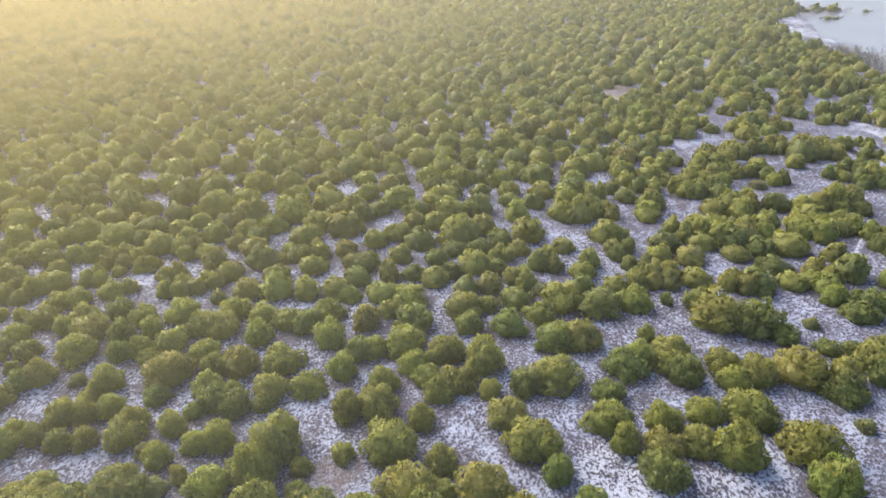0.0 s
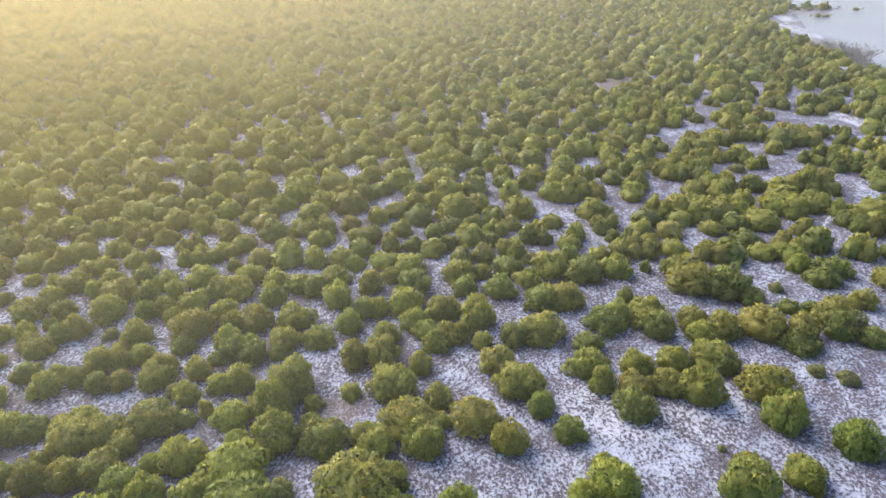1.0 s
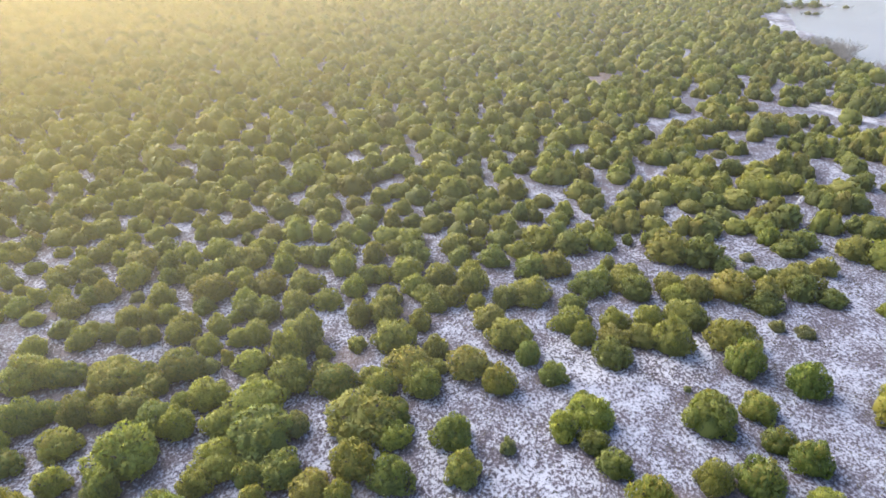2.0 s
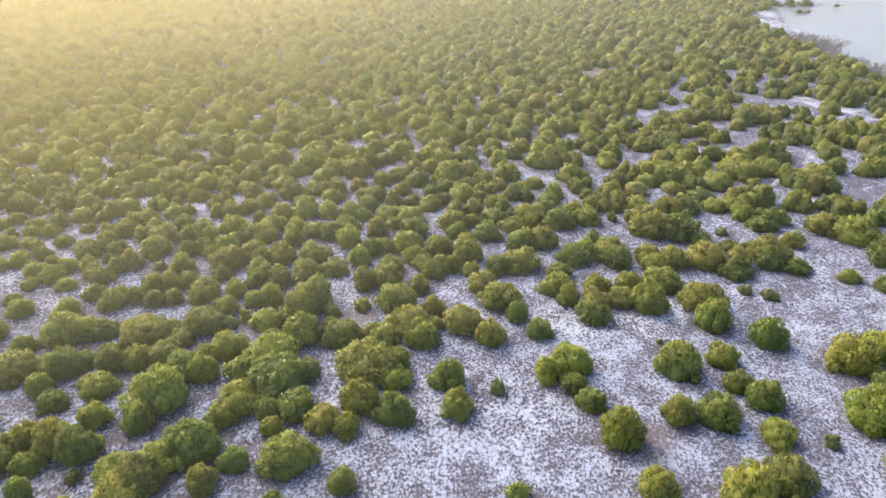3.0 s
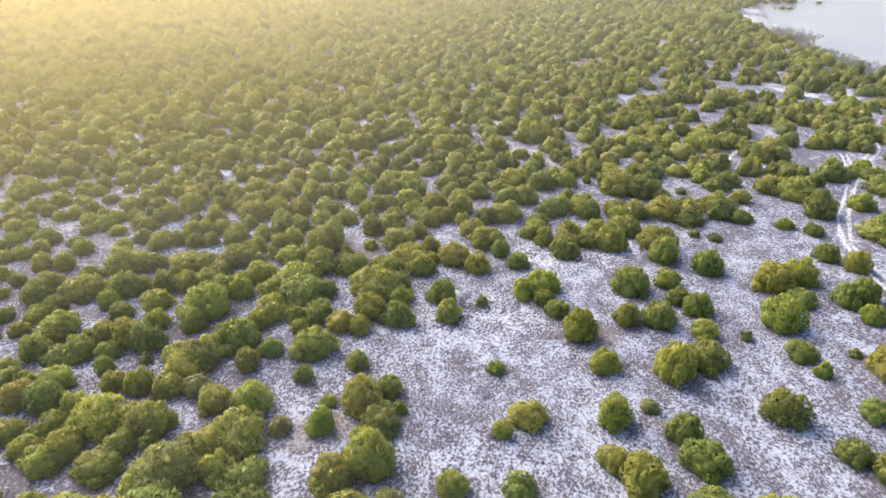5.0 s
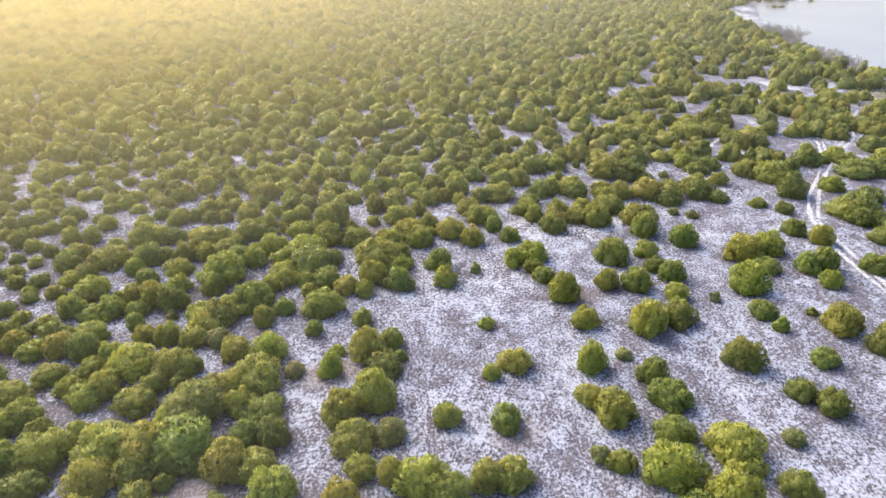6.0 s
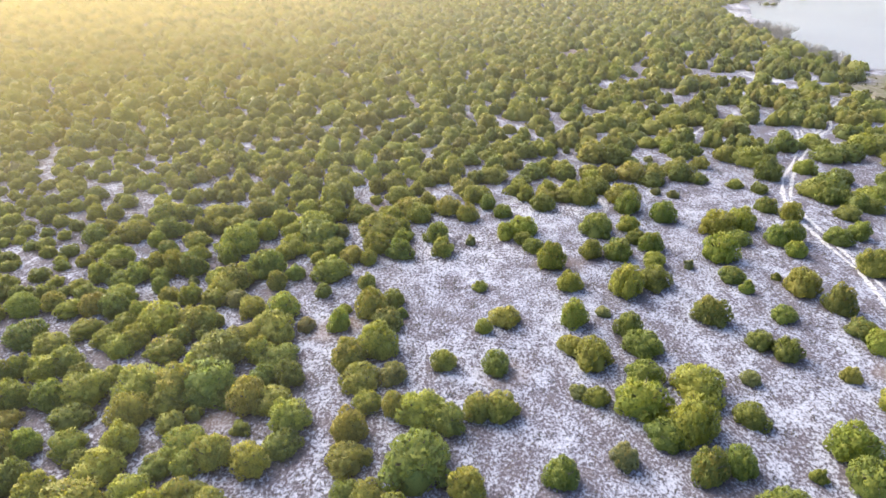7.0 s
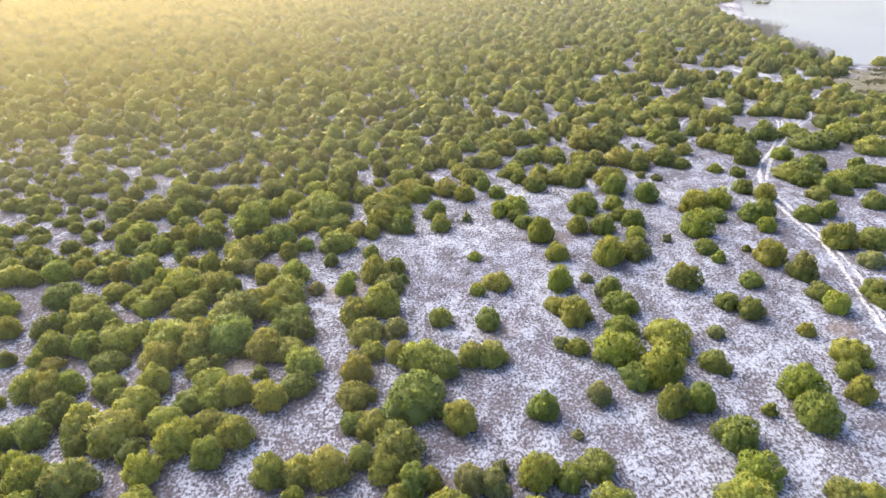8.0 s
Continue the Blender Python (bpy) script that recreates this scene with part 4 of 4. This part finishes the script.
thicket("olive", [(63.9, 113.5, 4.6, 3.8), (65.8, 116.2, 5.5, 3.4), (71.2, 114.5, 7.6, 4.8), (72.2, 128.9, 5.5, 3.4), (73.1, 111.2, 6.1, 4.5), (99.9, 113.4, 2.7, 2.8)])
thicket("green", [(37.8, 126.4, 7.2, 4.5), (43.5, 119.8, 5.5, 3.8), (44.2, 128.6, 5.8, 3.6), (49.8, 124.6, 7.0, 4.4), (56.3, 111.3, 4.6, 3.7), (63.4, 127.9, 5.6, 3.5)])
thicket("bright", [(44.2, 132.8, 7.8, 4.9), (109.2, 147.0, 8.6, 5.4), (114.7, 135.6, 6.5, 4.9)])
thicket("dark", [(76.2, 143.8, 5.4, 3.4), (81.0, 138.1, 5.8, 3.6), (87.5, 133.2, 5.0, 3.1), (88.7, 139.7, 5.7, 4.3), (92.7, 136.2, 5.5, 3.8), (103.6, 132.6, 6.6, 5.5), (114.2, 142.4, 5.5, 3.4), (126.5, 137.8, 2.3, 2.5)])
thicket("olive", [(66.1, 140.3, 4.5, 2.8), (81.1, 141.3, 6.3, 4.0), (94.3, 133.3, 2.2, 2.3)])
thicket("green", [(41.0, 142.3, 7.9, 4.9), (48.8, 130.2, 7.6, 4.8), (49.0, 139.1, 9.2, 5.7), (55.5, 131.3, 5.8, 3.6), (62.0, 148.1, 6.3, 4.0), (67.5, 131.3, 7.1, 4.4)])
thicket("bright", [(112.0, 151.9, 7.5, 5.4)])
thicket("dark", [(54.7, 161.6, 5.1, 3.2), (57.3, 151.9, 5.8, 3.7), (67.8, 166.5, 6.1, 3.8), (79.6, 157.6, 6.5, 4.0), (86.4, 150.9, 6.2, 3.9), (89.4, 155.7, 6.3, 3.9), (97.2, 161.9, 5.6, 3.5), (98.0, 166.0, 8.2, 5.1), (106.5, 163.0, 7.9, 5.0), (111.8, 164.1, 4.1, 3.2)])
thicket("olive", [(58.4, 156.8, 5.9, 3.7), (102.8, 158.2, 6.7, 5.4)])
thicket("green", [(76.4, 163.6, 8.9, 5.6), (111.4, 157.9, 5.3, 3.3)])
thicket("yellow", [(83.5, 177.5, 7.9, 4.9)])
thicket("dark", [(49.5, 170.8, 5.8, 3.6), (65.8, 170.2, 6.3, 3.9), (90.3, 177.0, 6.2, 3.9), (98.3, 180.0, 9.4, 5.8)])
thicket("olive", [(105.7, 172.3, 5.9, 3.7)])
thicket("dark", [(101.4, 203.2, 7.0, 4.4), (103.8, 197.9, 6.1, 4.2), (111.1, 207.7, 7.0, 4.9), (112.5, 198.4, 8.4, 5.2)])
thicket("olive", [(117.3, 193.3, 8.1, 5.0)])
thicket("green", [(123.1, 197.5, 8.1, 5.4)])
thicket("dark", [(123.0, 213.9, 10.7, 6.7)])
thicket("green", [(115.9, 232.0, 11.8, 7.4)])
thicket("green", [(93.5, 83.5, 4.6, 3.3), (100.0, 80.8, 4.6, 3.3), (97.1, 71.7, 4.6, 3.3), (103.7, 77.2, 3.9, 2.8), (85.0, 63.8, 3.6, 2.6), (95.4, 64.9, 4.2, 3.0)])
thicket("dark", [(95.1, 79.3, 4.2, 3.0), (106.6, 84.4, 4.1, 3.0), (89.5, 62.3, 4.1, 3.0)])
thicket("bright", [(90.9, 69.7, 4.3, 3.1)])
thicket("olive", [(99.9, 91.2, 4.3, 3.1)])
thicket("dark", [(111.8, 132.5, 4.6, 3.4), (116.1, 131.0, 5.2, 3.6), (121.0, 134.0, 4.4, 3.2), (107.5, 133.0, 4.4, 3.6), (127.2, 132.2, 4.0, 2.2)])
thicket("dark", [(108.5, 86.5, 5.0, 2.8), (113.0, 90.5, 5.6, 2.8), (119.0, 88.0, 5.2, 2.6), (112.0, 94.5, 1.8, 2.2)])
thicket("grey", [(124.8, 136.6, 3.2, 4.4), (170, 326, 4.0, 2.2), (175, 328, 4.2, 2.4), (180, 326, 3.6, 2.0), (186, 327, 4.0, 2.2), (191, 325, 3.2, 1.8), (196, 322, 3.0, 1.5), (172, 319, 3.0, 1.7), (178, 318, 3.4, 1.6), (184, 317, 3.0, 1.4), (174, 292, 3.4, 1.8), (178, 292, 3.0, 1.3), (205, 314, 3.0, 1.6)])


def scatter(rng, count, box, radius, chance, spread):
    """Fill free ground with bushes that touch but hardly overlap."""
    cell = 7.2
    grid = {}
    for x, y, r in TAKEN:
        grid.setdefault((int(x // cell), int(y // cell)), []).append((x, y, r))
    xs, ys = rng.uniform(box[0], box[1], count), rng.uniform(box[2], box[3], count)
    free = (into_lake(xs, ys) < -1.0) & (rng.random(count) < chance(xs, ys))
    for x, y in zip(xs[free], ys[free]):
        r = rng.uniform(*radius)
        cx, cy = int(x // cell), int(y // cell)
        if all((x - a) ** 2 + (y - b) ** 2 > (spread * (r + c)) ** 2 for i in (-1, 0, 1) for j in (-1, 0, 1) for a, b, c in grid.get((cx + i, cy + j), ())):
            grid.setdefault((cx, cy), []).append((x, y, r))
            TAKEN.append((x, y, r))
            tone = rng.choice(["dark", "green", "olive", "yellow", "bright", "grey"], p=[0.27, 0.54, 0.11, 0.05, 0.02, 0.01])
            THICKET.append((x, y, 2 * r, 2 * r * rng.uniform(0.60, 0.80), tone))


def charted(x, y):
    """Ground whose bushes are all placed one by one above."""
    back = np.where(y < 8, -61.0, np.where(y < 34, -34.0, -4.0))
    half = 0.72 * ((y - back) * 0.88 + 18.8)
    return (np.abs(x - 1.0) < half) & (y > -28) & (y < 70)


def thick_chance(x, y):
    right = np.clip((x - 20 - 0.12 * (y - 70)) / 16, 0, 1) * np.clip((200 - y) / 50, 0, 1)
    p = 1.0 - np.where(y < 135, np.where((y > 72) & (x > 44), 0.955, 1.0), 0.9) * right
    p = p * np.clip(1.0 - 1.4 * blobs(x, y, CLEARINGS), 0, 1) * np.clip(1 - 1.2 * blobs(x, y, SOILS), 0, 1) * np.clip(1 - 0.97 * blobs(x, y, MARSH), 0, 1)
    p = p * (near_line(x, y, TRACK_LINE) > 2.6) * (near_line(x, y, FORK_LINE) > 2.4)
    p = np.where((y < 40) & (x > 0), p * 0.25, p)
    gaps = np.where((x < -13) | (y > 32 + 0.3 * x), np.where(y < 15, 0.22, 0.15) * p * (blobs(x, y, CLEARINGS) < 0.1), 0.0)
    return np.where(charted(x, y), gaps, p)


rng = np.random.default_rng(8)
scatter(rng, 26000, (-185, 175, 66, 170), (1.6, 2.9), thick_chance, 0.89)
scatter(rng, 34000, (-270, 215, 165, 300), (2.1, 3.3), thick_chance, 0.92)
scatter(rng, 26000, (-340, 260, 295, 430), (2.5, 3.8), thick_chance, 0.86)
scatter(rng, 11000, (-560, 250, 428, 640), (2.8, 4.2), thick_chance, 0.86)
scatter(rng, 6000, (-480, -335, 250, 430), (2.6, 3.8), thick_chance, 0.86)
scatter(rng, 7000, (-130, 110, -60, 70), (0.8, 1.6), thick_chance, 0.86)


def mass(name, members, templates, label, seed, leaf=LEAF_FAR):
    """Many bushes joined into one leafy mesh."""
    rng = np.random.default_rng(seed)
    vs, fs, ys, cs, ns, base = [], [], [], [], [], 0
    for x, y, wide, high, tone in members:
        v, f, young_lit, normals = templates[rng.integers(len(templates))]
        a = rng.uniform(0, 2 * math.pi)
        turn = np.array([[math.cos(a), -math.sin(a), 0], [math.sin(a), math.cos(a), 0], [0, 0, 1]])
        grow = (0.715 if y < 92 else 0.58) if x > 24 + 0.1 * y else 0.635 if y < 62 else 0.62
        q = (v @ turn.T) * np.array([wide * grow * rng.uniform(0.92, 1.1), wide * grow, high * (0.9 if y > 92 and x > 24 + 0.1 * y else 0.98)]) + np.array([x, y, float(height(x, y)) - 0.03])
        vs.append(q)
        fs.append(f + base)
        ys.append(young_lit)
        ns.append(normals @ turn.T)
        col = np.array(TONES[tone]) * 0.92 * rng.uniform(0.86, 1.14) * rng.uniform(0.96, 1.04, 3)
        cs.append(np.tile(np.append(col, 1.0), (len(v), 1)))
        base += len(v)
    me = mesh_of(name, np.concatenate(vs), np.concatenate(fs), leaf, True)
    me.normals_split_custom_set_from_vertices(np.concatenate(ns).tolist())
    point_values(me, "young_lit", np.concatenate(ys))
    me.attributes.new("tone", "FLOAT_COLOR", "POINT").data.foreach_set("color", np.concatenate(cs).astype(np.float32).ravel())
    return tagged(new(name, me), label, "thicket", kind="stuff")


def templates(seed, count, lobes, leaves, size, cuts, core, rounded=0.7):
    return [crown_arrays(np.random.default_rng(seed + i), lobes, leaves, size, cuts, core, rounded) for i in range(count)]


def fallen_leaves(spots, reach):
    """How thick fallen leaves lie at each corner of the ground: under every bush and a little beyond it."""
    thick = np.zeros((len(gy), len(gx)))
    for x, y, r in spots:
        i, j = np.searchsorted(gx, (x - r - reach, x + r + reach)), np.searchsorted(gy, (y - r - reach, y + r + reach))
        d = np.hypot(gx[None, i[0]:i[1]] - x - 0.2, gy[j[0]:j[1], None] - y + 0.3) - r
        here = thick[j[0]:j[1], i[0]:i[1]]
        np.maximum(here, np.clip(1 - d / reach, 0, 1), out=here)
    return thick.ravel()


def clumps(members, seed):
    """Wide bushes are several rounded crowns grown together."""
    rng = np.random.default_rng(seed)
    out = []
    for x, y, wide, high, tone in members:
        n = 1 if wide < 4.0 else 3 if wide < 6.0 else 4
        a = rng.uniform(0, 2 * math.pi)
        for k in range(n):
            if n == 1:
                out.append((x, y, wide, high, tone))
                continue
            b, reach = a + 2 * math.pi * (k + rng.uniform(-0.2, 0.2)) / n, wide * rng.uniform(0.22, 0.33)
            mixed = tone if rng.random() < 0.7 else ("green", "olive", "dark")[rng.integers(3)]
            out.append((x + reach * math.cos(b), y + reach * math.sin(b), wide * rng.uniform(0.46, 0.61), high * rng.uniform(0.66, 1.0), mixed))
    return out


def off_shore(m):
    """Clear of the white beach and of the dead fringe along the water."""
    edge = -float(into_lake(m[0], m[1]))
    return m[1] < 120 or m[4] == "grey" or edge > (1.0 if m[1] < 146 else 4.0 if m[1] < 175 else 7.0 if m[1] < 216 else 12.0 if m[1] < 285 else 3.0)


PLACED = [m for m in PLACED if off_shore(m)]
THICKET = [m for m in THICKET if off_shore(m)]
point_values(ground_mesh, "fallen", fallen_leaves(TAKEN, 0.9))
MIDDLE = [m for m in THICKET if -45 < m[1] < 100 and abs(m[0]) < 110 and not (m[1] < 72 and abs(m[0]) < 70)]
BEYOND = [m for m in THICKET if 100 <= m[1] < 165 or (m[1] < 100 and abs(m[0]) >= 110) or m[1] <= -45]
DISTANT = [m for m in THICKET if 165 <= m[1] < 260 and m[0] > -340]
LAST = [m for m in THICKET if 260 <= m[1] < 428 and m[0] > -340]
RIM = [m for m in THICKET if m[1] >= 428 or m[0] <= -340]
CLOSE = [m for m in THICKET if m[1] < 72 and abs(m[0]) < 70]
FRONT = [m for m in PLACED + CLOSE if 30 < m[1] < 52]
BESIDE = [m for m in PLACED + CLOSE if m[1] <= 30 or 52 <= m[1] < 62]
mass("bush_thicket", FRONT, templates(201, 10, 30, 1750, 0.071, 6, 1.0, 0.4), "olive and green bushes standing close on sandy ground", 5, LEAF_MASS)
mass("side_thicket", BESIDE, templates(241, 10, 26, 900, 0.098, 6, 1.0, 0.5), "rounded olive bushes in leaf-strewn scrub", 8, LEAF_MASS)
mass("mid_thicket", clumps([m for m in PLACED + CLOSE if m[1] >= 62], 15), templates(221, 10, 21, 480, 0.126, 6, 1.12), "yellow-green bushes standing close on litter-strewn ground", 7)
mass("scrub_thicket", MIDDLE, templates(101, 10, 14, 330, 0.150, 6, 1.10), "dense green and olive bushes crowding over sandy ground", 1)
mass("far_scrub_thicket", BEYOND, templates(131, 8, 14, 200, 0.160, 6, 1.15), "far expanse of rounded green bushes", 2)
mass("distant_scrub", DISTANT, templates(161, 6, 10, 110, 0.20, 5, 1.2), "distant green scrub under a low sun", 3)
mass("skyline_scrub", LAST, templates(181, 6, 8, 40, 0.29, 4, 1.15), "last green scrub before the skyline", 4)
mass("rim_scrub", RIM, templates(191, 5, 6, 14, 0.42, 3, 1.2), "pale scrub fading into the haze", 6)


# ---- grasses and dry tufts ----
def tufts(name, places, blades, size, material, label, category, seed):
    """Tufts of narrow blades leaning out from one foot, joined into one mesh."""
    rng = np.random.default_rng(seed)
    n = len(places) * blades
    foot = np.repeat(np.column_stack([places, height(places[:, 0], places[:, 1])]), blades, 0)
    foot[:, :2] += rng.normal(0, size * 0.22, (n, 2))
    a = rng.uniform(0, 2 * math.pi, n)
    lean = rng.uniform(0.35, 1.1, n)
    s = size * rng.uniform(0.6, 1.4, n)
    tip = foot + np.stack([np.cos(a) * lean * s, np.sin(a) * lean * s, 0.75 * s], -1)
    w = np.stack([-np.sin(a), np.cos(a), np.zeros(n)], -1) * (s * 0.17)[:, None]
    mid = foot * 0.45 + tip * 0.55 + np.array([0, 0, 0.06])
    v = np.stack([foot - w, foot + w, mid + w * 0.8, tip, mid - w * 0.8], 1).reshape(-1, 3)
    v[:, 2] -= 0.01
    me = mesh_of(name, v, np.arange(5 * n).reshape(-1, 5), material)
    return tagged(new(name, me), label, category, kind="stuff")


def strewn(rng, count, box, rule):
    q = np.column_stack([rng.uniform(box[0], box[1], count), rng.uniform(box[2], box[3], count)])
    return q[rng.random(count) < rule(q[:, 0], q[:, 1])]


rng = np.random.default_rng(31)
open_ground = strewn(rng, 26000, (-45, 62, -32, 60), lambda x, y: (0.25 + 0.55 * (np.sin(x * 0.7 + 2 * np.sin(y * 0.31)) * np.sin(y * 0.6 + np.sin(x * 0.4)) > 0.1)) * (near_line(x, y, TRACK_LINE) > 1.9))
tufts("dry_tufts", open_ground, 3, 0.17, STRAW, "low dry grey grass tufts dotted over white sand", "dry grass", 32)
fen = strewn(rng, 22000, (88, 175, 68, 131), lambda x, y: blobs(x, y, MARSH) * (0.03 + 0.75 * (np.sin(x * 0.33 + 1.7 * np.sin(y * 0.21)) * np.sin(y * 0.52 + 1.3 * np.sin(x * 0.17)) > 0.25)) * (into_lake(x, y) < 1.5))
tufts("marsh_grass", fen, 5, 0.42, REED, "olive and straw-coloured grass on a muddy lakeside flat", "grass", 33)


# ---- bare bushes on the lake shore ----
def dead_bush_mesh(seed):
    """Bleached twigs that fork again and again from one foot."""
    rng = random.Random(seed)
    bm = bmesh.new()

    def grow(foot, way, length, thick, depth):
        tip = foot + way * length
        limb(bm, foot, tip, thick, thick * 0.6, 4 if depth > 1 else 3)
        if depth:
            for _ in range(3):
                turn = Vector((rng.uniform(-1, 1), rng.uniform(-1, 1), rng.uniform(-0.35, 0.8)))
                grow(tip, (way + turn * 0.75).normalized(), length * rng.uniform(0.6, 0.85), thick * 0.6, depth - 1)

    for k in range(6):
        a = k * 1.05 + rng.uniform(-0.3, 0.3)
        grow(Vector((0.1 * math.cos(a), 0.1 * math.sin(a), -0.1)), Vector((math.cos(a) * 0.6, math.sin(a) * 0.6, 0.9)).normalized(), rng.uniform(0.7, 1.0), 0.06, 3)
    me = bpy.data.meshes.new("twigs")
    bm.to_mesh(me)
    bm.free()
    me.materials.append(DEAD)
    return me


TWIGS = [dead_bush_mesh(90 + i) for i in range(3)]
DEAD_PLACES = [(168, 321, 1.8), (174, 323, 2.0), (181, 321, 1.7), (188, 321, 1.9), (194, 319, 2.1), (199, 319, 1.6), (181, 314, 1.5), (189, 316, 1.4), (180, 292, 1.5), (208, 314, 1.3), (171, 292, 1.4), (164, 318, 1.6)]
drift = random.Random(17)
for k in range(46):
    y = 138 + 78 * (k + drift.random()) / 46
    DEAD_PLACES.append((float(np.interp(y, SHORE_Y, SHORE_X)) - drift.uniform(0.5, 4.0 if y < 170 else 7.0), y, drift.uniform(1.4, 2.8)))
DEAD_PLACES += [(126.5, 203.0, 4.4), (129.0, 198.5, 4.8), (131.5, 194.0, 4.6), (127.5, 193.0, 4.0), (132.5, 188.5, 4.2), (129.0, 187.0, 3.6), (126.0, 157.0, 3.0), (124.0, 150.0, 3.2), (122.5, 144.5, 2.8)]
for x, y, s in DEAD_PLACES:
    root = tagged(new("dead_bush", None), "leafless bleached grey bush on the lake shore", "dead bush", "bare bushes on the shore")
    root.matrix_basis = pose(x, y, float(height(x, y)), 0, 0, pick.uniform(0, 360)) @ Matrix.Diagonal((s * 0.6, s * 0.6, s * 0.55, 1))
    twigs = new("twigs", pick.choice(TWIGS))
    twigs.parent = root

# ---- sheets added over the scrub to imitate haze and sun glare ----
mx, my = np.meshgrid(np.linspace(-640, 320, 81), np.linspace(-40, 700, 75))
# density is fitted to distance and bearing as seen from the flight path
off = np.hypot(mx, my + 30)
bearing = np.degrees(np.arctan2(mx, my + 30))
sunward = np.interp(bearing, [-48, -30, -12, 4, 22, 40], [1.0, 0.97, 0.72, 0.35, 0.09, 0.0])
veil = np.interp(off, HAZE_AT, HAZE_AWAY) * (1 - sunward) + np.interp(off, HAZE_AT, HAZE_SUNWARD) * sunward
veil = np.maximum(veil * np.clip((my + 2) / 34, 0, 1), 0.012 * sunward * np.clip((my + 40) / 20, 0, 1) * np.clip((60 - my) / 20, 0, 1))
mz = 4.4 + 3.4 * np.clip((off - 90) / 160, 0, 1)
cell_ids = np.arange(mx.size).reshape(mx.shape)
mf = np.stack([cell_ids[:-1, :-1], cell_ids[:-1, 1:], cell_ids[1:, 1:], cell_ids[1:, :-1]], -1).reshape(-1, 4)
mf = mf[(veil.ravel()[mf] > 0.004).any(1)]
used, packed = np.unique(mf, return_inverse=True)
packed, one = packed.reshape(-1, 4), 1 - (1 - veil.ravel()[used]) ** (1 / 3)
# three thin sheets lie over one another
sheets = [np.stack([mx, my, mz + up], -1).reshape(-1, 3)[used] for up in (0.0, 1.6, 3.2)]
haze_sheet_mesh = mesh_of("haze_sheets", np.concatenate(sheets), np.concatenate([packed + k * len(used) for k in range(3)]), haze_sheet_material(), True)
point_values(haze_sheet_mesh, "veil", np.tile(one, 3))
point_values(haze_sheet_mesh, "glare_tint", np.tile((np.sqrt(sunward) * np.clip(off / 120, 0.4, 1)).ravel()[used], 3))
tagged(new("haze_sheets", haze_sheet_mesh), "thin golden sheets imitating haze and sun glare over the scrub", "mist", kind="stuff")
